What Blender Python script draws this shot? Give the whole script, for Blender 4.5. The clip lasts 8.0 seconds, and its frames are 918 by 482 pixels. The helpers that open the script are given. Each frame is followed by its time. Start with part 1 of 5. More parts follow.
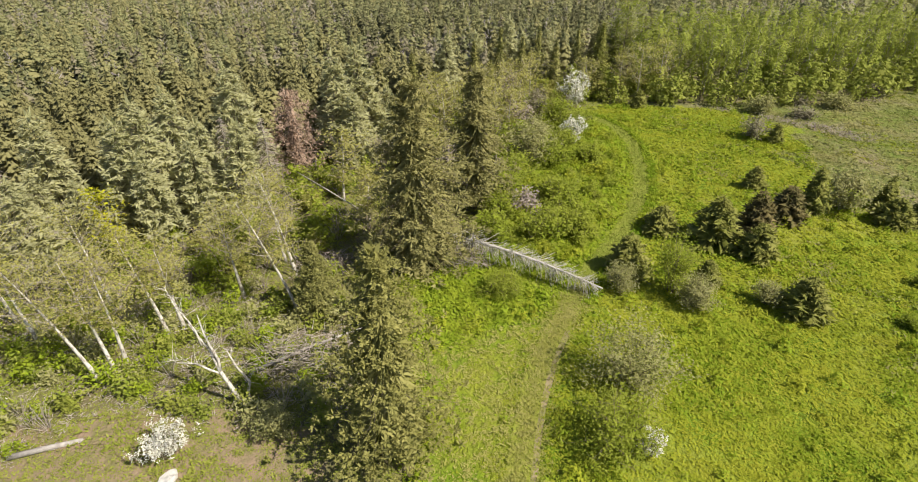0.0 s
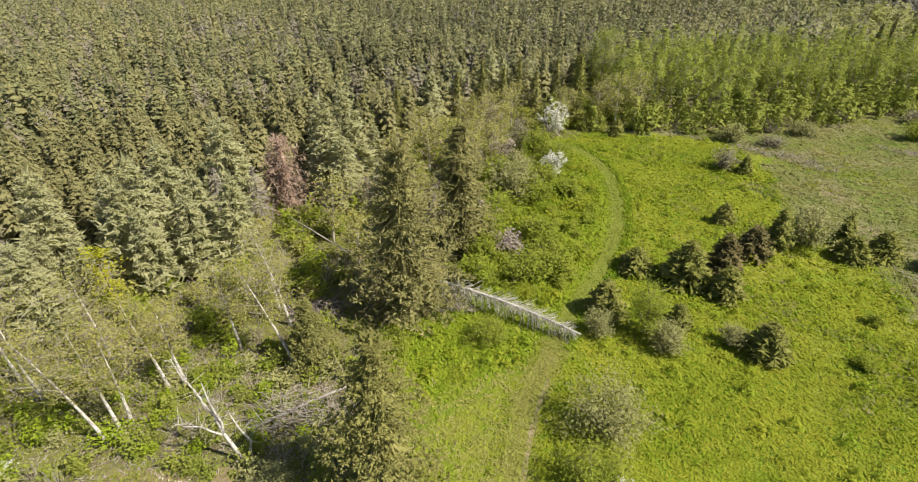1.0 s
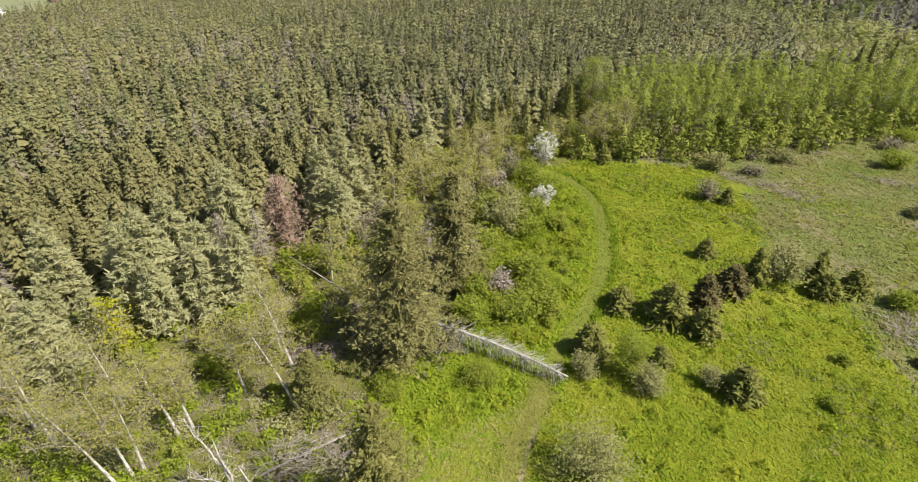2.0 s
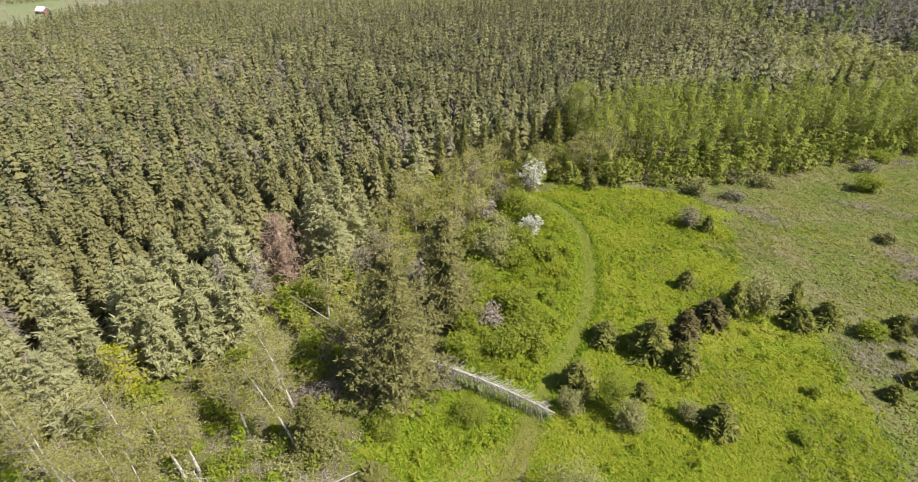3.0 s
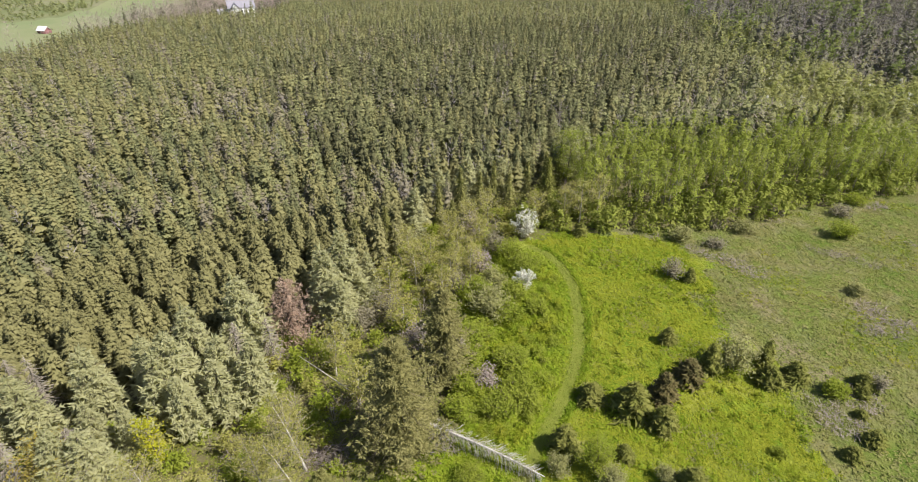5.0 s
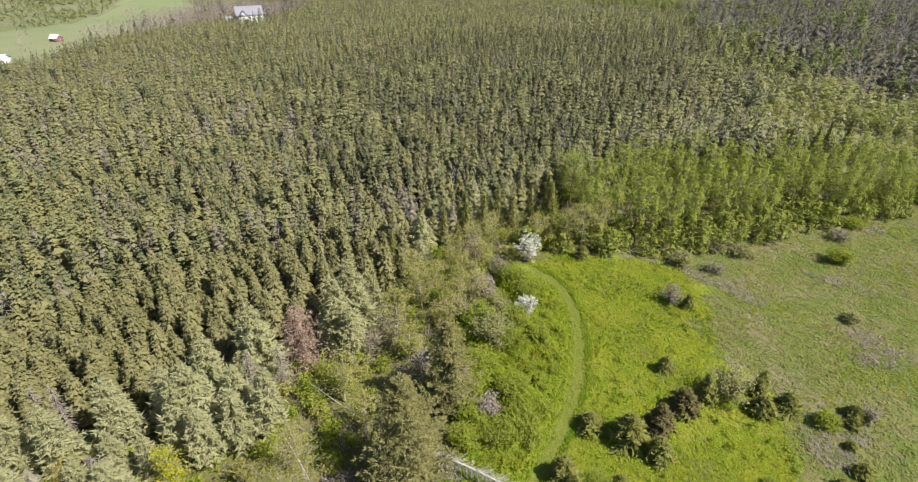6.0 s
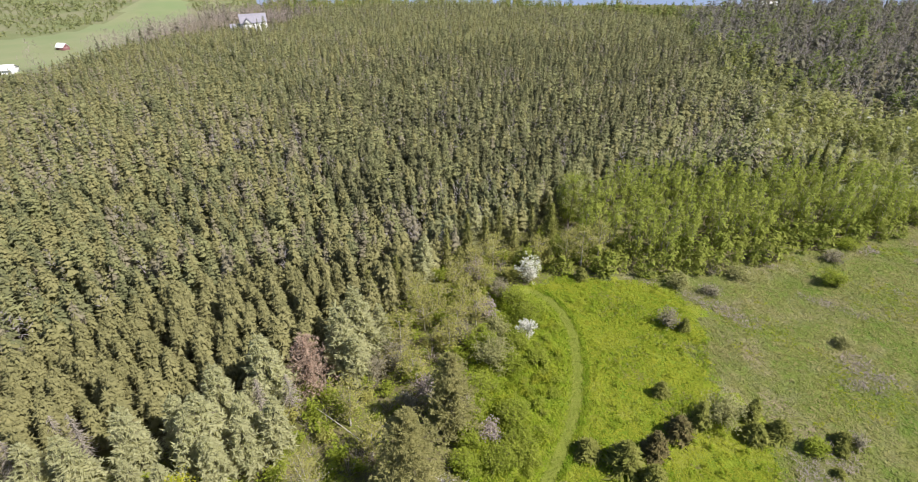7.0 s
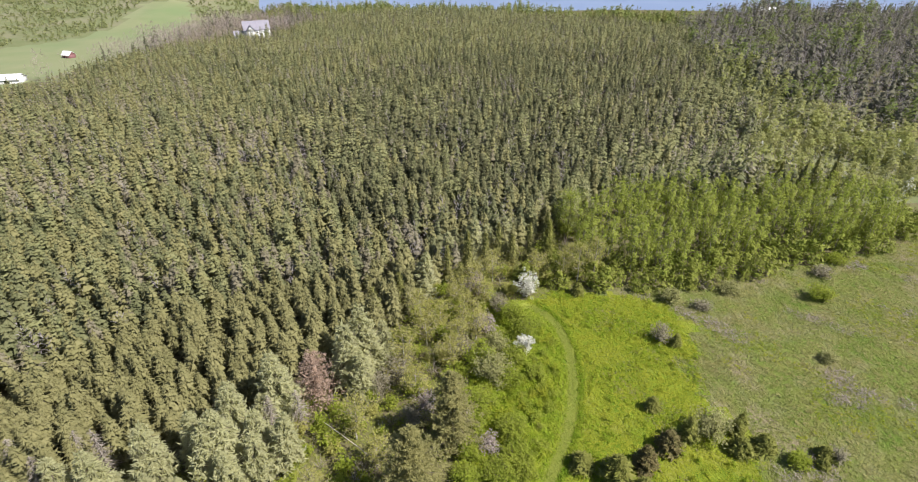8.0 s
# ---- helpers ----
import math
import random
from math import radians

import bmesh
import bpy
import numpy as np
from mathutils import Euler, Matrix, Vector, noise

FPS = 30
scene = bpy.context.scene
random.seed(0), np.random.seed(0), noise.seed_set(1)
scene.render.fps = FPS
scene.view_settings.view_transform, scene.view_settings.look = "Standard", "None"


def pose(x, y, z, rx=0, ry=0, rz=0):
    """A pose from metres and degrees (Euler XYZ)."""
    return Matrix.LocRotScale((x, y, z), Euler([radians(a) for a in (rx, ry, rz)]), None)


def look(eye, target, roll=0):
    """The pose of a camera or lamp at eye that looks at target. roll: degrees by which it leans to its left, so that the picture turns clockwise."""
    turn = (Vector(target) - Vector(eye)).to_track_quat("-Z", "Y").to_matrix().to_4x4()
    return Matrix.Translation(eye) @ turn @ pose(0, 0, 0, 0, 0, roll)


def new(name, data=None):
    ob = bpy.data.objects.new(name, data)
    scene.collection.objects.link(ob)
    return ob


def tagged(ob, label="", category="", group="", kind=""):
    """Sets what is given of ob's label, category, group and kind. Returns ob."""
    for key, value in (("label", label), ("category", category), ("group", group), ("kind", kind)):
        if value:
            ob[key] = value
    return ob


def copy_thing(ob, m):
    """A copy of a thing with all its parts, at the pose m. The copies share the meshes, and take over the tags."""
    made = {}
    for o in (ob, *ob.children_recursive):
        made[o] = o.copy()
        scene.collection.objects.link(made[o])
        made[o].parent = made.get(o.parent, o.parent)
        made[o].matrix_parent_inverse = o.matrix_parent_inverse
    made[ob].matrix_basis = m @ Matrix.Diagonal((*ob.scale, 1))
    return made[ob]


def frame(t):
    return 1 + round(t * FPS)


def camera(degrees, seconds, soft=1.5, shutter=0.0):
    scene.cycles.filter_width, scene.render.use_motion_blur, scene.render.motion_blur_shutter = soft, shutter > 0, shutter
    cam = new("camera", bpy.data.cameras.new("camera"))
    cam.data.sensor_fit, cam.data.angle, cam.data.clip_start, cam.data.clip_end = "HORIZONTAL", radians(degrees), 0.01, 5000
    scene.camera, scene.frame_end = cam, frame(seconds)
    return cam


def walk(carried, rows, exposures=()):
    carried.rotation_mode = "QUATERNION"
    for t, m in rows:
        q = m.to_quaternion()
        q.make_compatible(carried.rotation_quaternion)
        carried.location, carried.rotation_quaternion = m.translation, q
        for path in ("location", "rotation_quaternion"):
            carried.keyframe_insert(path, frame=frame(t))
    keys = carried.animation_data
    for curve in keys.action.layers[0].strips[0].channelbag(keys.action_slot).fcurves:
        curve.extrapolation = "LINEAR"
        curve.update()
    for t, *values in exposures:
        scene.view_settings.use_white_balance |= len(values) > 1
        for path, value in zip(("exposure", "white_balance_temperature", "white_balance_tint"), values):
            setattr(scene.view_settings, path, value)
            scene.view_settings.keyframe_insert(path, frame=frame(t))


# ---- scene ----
cam = camera(81.4, 8.0, soft=1.0)
METRES, EYE, TILT, LEAN, TURN = 40.0, 26.3, -31.0, 0.0, 0.0
ROWS = [
    (0.0, 0.0, 0.0, 0.0, -0.0, 0.0, 0.0),
    (0.5, 0.0, -0.0316, 0.0524, -1.06, 0.08, 0.64),
    (1.0, 0.0006, -0.0636, 0.1062, -1.5, 0.09, 0.95),
    (1.5, 0.0014, -0.0959, 0.1597, -1.77, 0.13, 1.1),
    (3.0, 0.0064, -0.1947, 0.3193, -2.98, 0.19, 1.99),
    (3.5, 0.0071, -0.2274, 0.3718, -3.24, 0.19, 2.2),
    (4.0, 0.0082, -0.261, 0.4244, -3.34, 0.18, 2.34),
    (4.5, 0.0069, -0.2941, 0.4766, -3.4, 0.19, 2.4),
    (6.0, 0.0079, -0.3924, 0.6359, -2.76, 0.25, 1.99),
    (6.5, 0.0075, -0.4241, 0.689, -2.67, 0.26, 1.93),
    (7.0, 0.0079, -0.4565, 0.7422, -2.55, 0.27, 1.92),
    (7.5, 0.0089, -0.4966, 0.7888, -2.51, 0.29, 1.87),
    (8.0, 0.0078, -0.5539, 0.8236, -2.44, 0.29, 1.91),
]
walk(cam, [(t, pose(0, 0, EYE, TILT, LEAN, TURN) @ pose(METRES * x, METRES * y, METRES * z, 90 + pitch, roll, yaw)) for t, x, y, z, yaw, pitch, roll in ROWS], exposures=[(0.0, 0.32, 6800, 10), (2.0, 0.3, 6600, 10), (5.0, 0.29, 6400, 11), (8.0, 0.3, 6220, 13)])


# ---- light ----
SUN_AZ, SUN_EL = radians(113), radians(49)        # azimuth from +y towards +x
SUN_DIR = Vector((math.sin(SUN_AZ) * math.cos(SUN_EL), math.cos(SUN_AZ) * math.cos(SUN_EL), math.sin(SUN_EL)))
world = bpy.data.worlds.new("sky")
scene.world = world
world.use_nodes = True
sky = world.node_tree.nodes.new("ShaderNodeTexSky")
sky.sky_type, sky.sun_disc, sky.sun_elevation, sky.sun_rotation = "NISHITA", False, SUN_EL, SUN_AZ
world.node_tree.links.new(sky.outputs[0], world.node_tree.nodes["Background"].inputs[0])
world.node_tree.nodes["Background"].inputs[1].default_value = 0.07
sun = new("sun", bpy.data.lights.new("sun", "SUN"))
sun.data.energy, sun.data.angle, sun.data.color = 5.0, radians(0.53), (1.0, 0.95, 0.86)
sun.matrix_world = look(SUN_DIR * 200, (0, 0, 0))

# ---- materials ----
def base_mat(name):
    m = bpy.data.materials.new(name)
    m.use_nodes = True
    nt = m.node_tree
    return m, nt, nt.nodes["Principled BSDF"], nt.nodes["Material Output"]


def mix_node(nt, a, b, fac):
    n = nt.nodes.new("ShaderNodeMix")
    n.data_type = "RGBA"
    for sock, v in ((n.inputs[6], a), (n.inputs[7], b), (n.inputs[0], fac)):
        if isinstance(v, tuple):
            sock.default_value = (*v, 1)
        elif isinstance(v, (int, float)):
            sock.default_value = v
        else:
            nt.links.new(v, sock)
    return n.outputs[2]


def noise_node(nt, scale, detail=3.0, lo=0.35, hi=0.65, rough=0.6):
    geo = nt.nodes.new("ShaderNodeNewGeometry")
    n = nt.nodes.new("ShaderNodeTexNoise")
    n.inputs["Scale"].default_value, n.inputs["Detail"].default_value, n.inputs["Roughness"].default_value = scale, detail, rough
    nt.links.new(geo.outputs["Position"], n.inputs["Vector"])
    r = nt.nodes.new("ShaderNodeMapRange")
    r.inputs["From Min"].default_value, r.inputs["From Max"].default_value = lo, hi
    nt.links.new(n.outputs["Fac"], r.inputs["Value"])
    return r.outputs["Result"]


def leaf_mat(name, c1, c2, c3, patch=0.12, spread=0.35, through_light=0.3, rough=0.75, patch2=0.0):
    """Foliage: c1 to c2 from plant to plant and patch to patch, towards c3 from leaf to leaf."""
    m, nt, p, out = base_mat(name)
    geo, info = nt.nodes.new("ShaderNodeNewGeometry"), nt.nodes.new("ShaderNodeObjectInfo")
    col = mix_node(nt, c1, c2, noise_node(nt, patch, 2.0))
    if patch2:
        col = mix_node(nt, col, tuple(0.35 * a + 0.65 * b for a, b in zip(c2, c3)), noise_node(nt, patch2, 3.0, 0.48, 0.72))
    obj = nt.nodes.new("ShaderNodeMath")
    obj.operation = "MULTIPLY"
    obj.inputs[1].default_value = 0.6
    nt.links.new(info.outputs["Random"], obj.inputs[0])
    col = mix_node(nt, col, c2, obj.outputs[0])
    leaf = nt.nodes.new("ShaderNodeMath")
    leaf.operation = "MULTIPLY"
    leaf.inputs[1].default_value = spread * 2
    nt.links.new(geo.outputs["Random Per Island"], leaf.inputs[0])
    col = mix_node(nt, col, c3, leaf.outputs[0])
    nt.links.new(col, p.inputs["Base Color"])
    p.inputs["Roughness"].default_value = rough
    p.inputs["Specular IOR Level"].default_value = 0.1
    tr = nt.nodes.new("ShaderNodeBsdfTranslucent")
    nt.links.new(col, tr.inputs["Color"])
    mx = nt.nodes.new("ShaderNodeMixShader")
    mx.inputs[0].default_value = through_light
    nt.links.new(p.outputs[0], mx.inputs[1])
    nt.links.new(tr.outputs[0], mx.inputs[2])
    nt.links.new(mx.outputs[0], out.inputs["Surface"])
    return m


def solid_mat(name, c1, c2, scale, c3=None, scale2=None, rough=0.9, bump=0.3, bump_scale=None, metal=0.0):
    m, nt, p, out = base_mat(name)
    col = mix_node(nt, c1, c2, noise_node(nt, scale, 5.0))
    if c3:
        col = mix_node(nt, col, c3, noise_node(nt, scale2, 4.0, 0.45, 0.7))
    nt.links.new(col, p.inputs["Base Color"])
    p.inputs["Roughness"].default_value, p.inputs["Metallic"].default_value = rough, metal
    p.inputs["Specular IOR Level"].default_value = 0.2
    if bump:
        b = nt.nodes.new("ShaderNodeBump")
        b.inputs["Strength"].default_value, b.inputs["Distance"].default_value = bump, 0.1 if bump < 1 else 0.3
        nt.links.new(noise_node(nt, bump_scale or scale * 4, 5.0, 0.2, 0.8), b.inputs["Height"])
        nt.links.new(b.outputs[0], p.inputs["Normal"])
    return m


SPRUCE = leaf_mat("spruce_needles", (0.185, 0.18, 0.072), (0.275, 0.258, 0.112), (0.345, 0.32, 0.155), 0.3, 0.25, 0.15)
SPRUCE_NEAR = leaf_mat("sunlit_spruce_needles", (0.19, 0.195, 0.048), (0.27, 0.262, 0.078), (0.40, 0.37, 0.14), 0.9, 0.3, 0.15)
SPRUCE_AGED = leaf_mat("aged_spruce_needles", (0.195, 0.19, 0.065), (0.275, 0.26, 0.095), (0.42, 0.385, 0.165), 0.6, 0.35, 0.2)
SPRUCE_OLD = leaf_mat("old_spruce_needles", (0.165, 0.18, 0.045), (0.24, 0.238, 0.075), (0.37, 0.345, 0.13), 0.5, 0.35, 0.12)
SPRUCE_DARK = leaf_mat("young_spruce_needles", (0.165, 0.19, 0.035), (0.235, 0.245, 0.055), (0.34, 0.325, 0.10), 0.5, 0.3, 0.15)
SPRUCE_BROWN = leaf_mat("browned_spruce_needles", (0.17, 0.14, 0.055), (0.135, 0.135, 0.045), (0.25, 0.195, 0.09), 0.8, 0.35, 0.1)
# Greener trees; the added blue puts some distance haze into the needles.
SPRUCE_GREEN = leaf_mat("green_spruce_needles", (0.125, 0.145, 0.066), (0.19, 0.195, 0.092), (0.25, 0.245, 0.125), 0.2, 0.25, 0.15)
SPRUCE_GREY = leaf_mat("grey_brown_spruce_needles", (0.19, 0.168, 0.11), (0.26, 0.23, 0.15), (0.32, 0.29, 0.195), 0.2, 0.28, 0.12)
THICKET_LEAF = leaf_mat("sapling_leaves", (0.19, 0.265, 0.03), (0.27, 0.305, 0.05), (0.36, 0.36, 0.10), 0.15, 0.3, 0.25)
UNDER_LEAF = leaf_mat("undergrowth_leaves", (0.19, 0.265, 0.03), (0.28, 0.315, 0.05), (0.38, 0.37, 0.10), 0.35, 0.3, 0.25)
TRACK_GREEN = leaf_mat("short_track_grass", (0.25, 0.33, 0.04), (0.31, 0.36, 0.06), (0.38, 0.38, 0.10), 0.4, 0.3, 0.12)
FAR_LEAF = leaf_mat("far_green_leaves", (0.22, 0.29, 0.075), (0.29, 0.325, 0.10), (0.35, 0.355, 0.15), 0.05, 0.15, 0.35)
SPRUCE_DEEP = leaf_mat("deep_green_spruce_needles", (0.11, 0.115, 0.055), (0.165, 0.162, 0.078), (0.23, 0.22, 0.115), 0.2, 0.25, 0.15)
PALE_LEAF = leaf_mat("pale_spring_leaves", (0.37, 0.405, 0.11), (0.46, 0.455, 0.18), (0.52, 0.50, 0.26), 0.06, 0.15, 0.45)
SPRUCE_BLACK = leaf_mat("black_spruce_needles", (0.105, 0.105, 0.068), (0.16, 0.155, 0.10), (0.24, 0.23, 0.155), 0.05, 0.3, 0.1)
LARCH = leaf_mat("grey_green_needles", (0.445, 0.445, 0.22), (0.53, 0.52, 0.28), (0.60, 0.585, 0.36), 0.25, 0.28, 0.42)
MIXED = leaf_mat("pale_mixed_needles", (0.22, 0.235, 0.09), (0.29, 0.29, 0.13), (0.38, 0.37, 0.19), 0.1, 0.25, 0.20)
RED_DEAD = leaf_mat("dead_red_needles", (0.35, 0.23, 0.165), (0.43, 0.30, 0.22), (0.51, 0.40, 0.31), 0.5, 0.3, 0.1)
BIRCH_LEAF = leaf_mat("birch_leaves", (0.40, 0.39, 0.085), (0.47, 0.44, 0.14), (0.53, 0.50, 0.21), 0.3, 0.2, 0.42)
ASPEN_LEAF = leaf_mat("aspen_leaves", (0.29, 0.365, 0.05), (0.38, 0.42, 0.08), (0.46, 0.46, 0.14), 0.15, 0.15, 0.42)
BRONZE_LEAF = leaf_mat("bronze_spring_leaves", (0.34, 0.27, 0.05), (0.42, 0.34, 0.07), (0.50, 0.42, 0.12), 0.4, 0.25, 0.35)
MAPLE_LEAF = leaf_mat("maple_leaves", (0.40, 0.44, 0.02), (0.44, 0.43, 0.025), (0.52, 0.50, 0.05), 0.3, 0.3, 0.30)
SHRUB_LEAF = leaf_mat("shrub_leaves", (0.27, 0.35, 0.03), (0.34, 0.39, 0.05), (0.42, 0.43, 0.10), 0.3, 0.22, 0.4)
WILLOW_LEAF = leaf_mat("grey_willow_leaves", (0.29, 0.30, 0.085), (0.35, 0.345, 0.135), (0.43, 0.41, 0.20), 0.5, 0.35, 0.25)
HERB = leaf_mat("lush_herb_leaves", (0.17, 0.30, 0.015), (0.28, 0.365, 0.025), (0.38, 0.42, 0.05), 0.3, 0.3, 0.28, patch2=0.6)
MEADOW = leaf_mat("meadow_leaves", (0.185, 0.305, 0.016), (0.345, 0.385, 0.03), (0.44, 0.425, 0.06), 0.22, 0.25, 0.28, patch2=0.7)
OLIVE = leaf_mat("dry_meadow_grass", (0.18, 0.27, 0.03), (0.31, 0.295, 0.09), (0.385, 0.345, 0.165), 0.13, 0.25, 0.22, patch2=0.35)
GRASS = leaf_mat("path_grass", (0.30, 0.325, 0.05), (0.365, 0.355, 0.09), (0.44, 0.41, 0.15), 0.4, 0.25, 0.2, patch2=0.9)
BLOSSOM = leaf_mat("white_blossom", (0.80, 0.77, 0.73), (0.85, 0.82, 0.78), (0.70, 0.72, 0.5), 1.0, 0.25, 0.3)
BLEACHED = solid_mat("sun_bleached_wood", (0.52, 0.48, 0.43), (0.66, 0.62, 0.57), 3.0, rough=0.85, bump=0.4, bump_scale=20)
DEADWOOD = solid_mat("weathered_dead_wood", (0.33, 0.29, 0.26), (0.50, 0.46, 0.42), 3.0, rough=0.85, bump=0.4, bump_scale=20)
PALETWIG = leaf_mat("bleached_dry_branches", (0.45, 0.41, 0.35), (0.56, 0.52, 0.46), (0.66, 0.62, 0.56), 0.5, 0.35, 0.0, 0.9)
TWIGGY = leaf_mat("brown_budding_twigs", (0.22, 0.20, 0.12), (0.29, 0.26, 0.17), (0.36, 0.32, 0.23), 0.4, 0.3, 0.1, 0.9)
DARKTWIG = leaf_mat("bare_dark_branches", (0.24, 0.205, 0.195), (0.32, 0.28, 0.265), (0.41, 0.37, 0.35), 0.05, 0.35, 0.0, 0.9)
BROWNTWIG = leaf_mat("brown_bush_stems", (0.17, 0.14, 0.08), (0.24, 0.20, 0.12), (0.30, 0.26, 0.17), 0.5, 0.35, 0.0, 0.9)
DEADTWIG = leaf_mat("bare_grey_twigs", (0.32, 0.26, 0.21), (0.42, 0.36, 0.30), (0.50, 0.45, 0.38), 0.5, 0.35, 0.0, 0.9)
PINKTWIG = leaf_mat("bare_mauve_twigs", (0.30, 0.235, 0.205), (0.37, 0.30, 0.265), (0.44, 0.38, 0.34), 0.6, 0.35, 0.0, 0.9)
BARK = solid_mat("grey_brown_bark", (0.13, 0.10, 0.08), (0.24, 0.20, 0.17), 4.0, rough=0.95, bump=0.5, bump_scale=16)
BIRCHBARK = solid_mat("white_birch_bark", (0.62, 0.57, 0.50), (0.75, 0.71, 0.64), 1.5, (0.20, 0.16, 0.13), 5.0, rough=0.7, bump=0.2, bump_scale=12)
ASPENBARK = solid_mat("pale_aspen_bark", (0.34, 0.31, 0.25), (0.46, 0.43, 0.36), 2.0, rough=0.85, bump=0.2, bump_scale=10)
SOIL = solid_mat("forest_floor", (0.13, 0.11, 0.06), (0.20, 0.17, 0.09), 0.5, (0.19, 0.20, 0.06), 0.15, bump=0.5, bump_scale=3)
TURF = solid_mat("meadow_turf", (0.18, 0.28, 0.018), (0.30, 0.34, 0.03), 0.3, (0.34, 0.34, 0.06), 0.12, bump=1.0, bump_scale=3)
DRYTURF = solid_mat("dry_meadow_turf", (0.14, 0.205, 0.03), (0.225, 0.24, 0.06), 0.25, (0.30, 0.245, 0.145), 0.11, bump=1.0, bump_scale=2)
SCRUB_LEAF = leaf_mat("pale_scrub_leaves", (0.25, 0.29, 0.10), (0.31, 0.325, 0.14), (0.37, 0.365, 0.19), 0.04, 0.15, 0.3)
SCRUBLAND = solid_mat("scrub_turf", (0.17, 0.20, 0.08), (0.23, 0.24, 0.115), 0.05, (0.28, 0.255, 0.165), 0.03, bump=0.8, bump_scale=1)
FARFIELD = solid_mat("hay_field", (0.245, 0.275, 0.13), (0.30, 0.305, 0.165), 0.02, (0.20, 0.265, 0.115), 0.012, bump=0.2, bump_scale=1)
EARTH = solid_mat("pinkish_earth", (0.33, 0.235, 0.165), (0.26, 0.21, 0.12), 1.5, (0.20, 0.19, 0.07), 1.1, bump=0.8, bump_scale=5)
DIRT = solid_mat("pale_bare_earth", (0.40, 0.31, 0.21), (0.33, 0.28, 0.15), 1.2, (0.29, 0.30, 0.08), 0.9, bump=0.4, bump_scale=6)
MOWN = solid_mat("mown_grass", (0.29, 0.345, 0.04), (0.36, 0.375, 0.075), 0.8, bump=0.8, bump_scale=6)
WATER = solid_mat("sea_water", (0.24, 0.31, 0.48), (0.28, 0.35, 0.52), 0.02, rough=0.3, bump=0.15, bump_scale=0.4)
STONE = solid_mat("pale_stone", (0.55, 0.52, 0.48), (0.68, 0.65, 0.60), 3.0, rough=0.9, bump=0.4)
WHITEPAINT = solid_mat("white_siding", (0.74, 0.73, 0.72), (0.82, 0.81, 0.80), 1.0, rough=0.7, bump=0.1)
ROOFGREY = solid_mat("grey_shingles", (0.28, 0.265, 0.31), (0.35, 0.335, 0.38), 1.0, rough=0.9, bump=0.2)
WHITEROOF = solid_mat("white_sheet_roof", (0.70, 0.70, 0.70), (0.80, 0.80, 0.80), 0.7, rough=0.5, bump=0.1)
REDPAINT = solid_mat("red_boards", (0.24, 0.11, 0.12), (0.32, 0.16, 0.16), 2.0, rough=0.8, bump=0.2)
GLASSDARK = solid_mat("window_glass", (0.03, 0.035, 0.04), (0.05, 0.055, 0.06), 1.0, rough=0.08, bump=0)


# ---- mesh helpers ----
def rng_of(seed):
    return np.random.RandomState(seed)


def mesh_of(name, V, T, mats, index=None, smooth=False):
    V, T = np.asarray(V, np.float32), np.asarray(T, np.int32)
    me = bpy.data.meshes.new(name)
    me.vertices.add(len(V))
    me.vertices.foreach_set("co", V.ravel())
    me.loops.add(T.size)
    me.loops.foreach_set("vertex_index", T.ravel())
    me.polygons.add(len(T))
    me.polygons.foreach_set("loop_start", np.arange(0, T.size, T.shape[1], dtype=np.int32))
    for mat in mats if isinstance(mats, (list, tuple)) else [mats]:
        me.materials.append(mat)
    if index is not None:
        me.polygons.foreach_set("material_index", np.asarray(index, np.int32))
    if smooth:
        me.polygons.foreach_set("use_smooth", np.ones(len(T), bool))
    me.update(calc_edges=True)
    return me


def join(parts):
    Vs, Ts, n = [], [], 0
    for V, T in parts:
        Vs.append(V)
        Ts.append(T + n)
        n += len(V)
    return np.concatenate(Vs), np.concatenate(Ts)


def unit(v):
    return v / np.maximum(np.linalg.norm(v, axis=-1, keepdims=True), 1e-9)


def tube(points, radii, sides=6):
    P = np.asarray(points, float)
    D = unit(np.gradient(P, axis=0))
    ref = np.array([1.0, 0.0, 0.0]) if abs(D[0, 2]) > 0.5 else np.array([0.0, 0.0, 1.0])
    U = unit(np.cross(D, ref))
    W = np.cross(D, U)
    a = np.arange(sides) * 2 * np.pi / sides
    V = (P[:, None] + np.asarray(radii)[:, None, None] * (np.cos(a)[None, :, None] * U[:, None] + np.sin(a)[None, :, None] * W[:, None])).reshape(-1, 3)
    T = []
    for k in range(len(P) - 1):
        for s in range(sides):
            i, j = k * sides + s, k * sides + (s + 1) % sides
            T += [(i, j, j + sides), (i, j + sides, i + sides)]
    for end, flip in ((0, 1), (len(P) - 1, -1)):
        for s in range(1, sides - 1):
            T.append((end * sides, end * sides + s, end * sides + s + 1)[::-flip])
    return V, np.array(T)


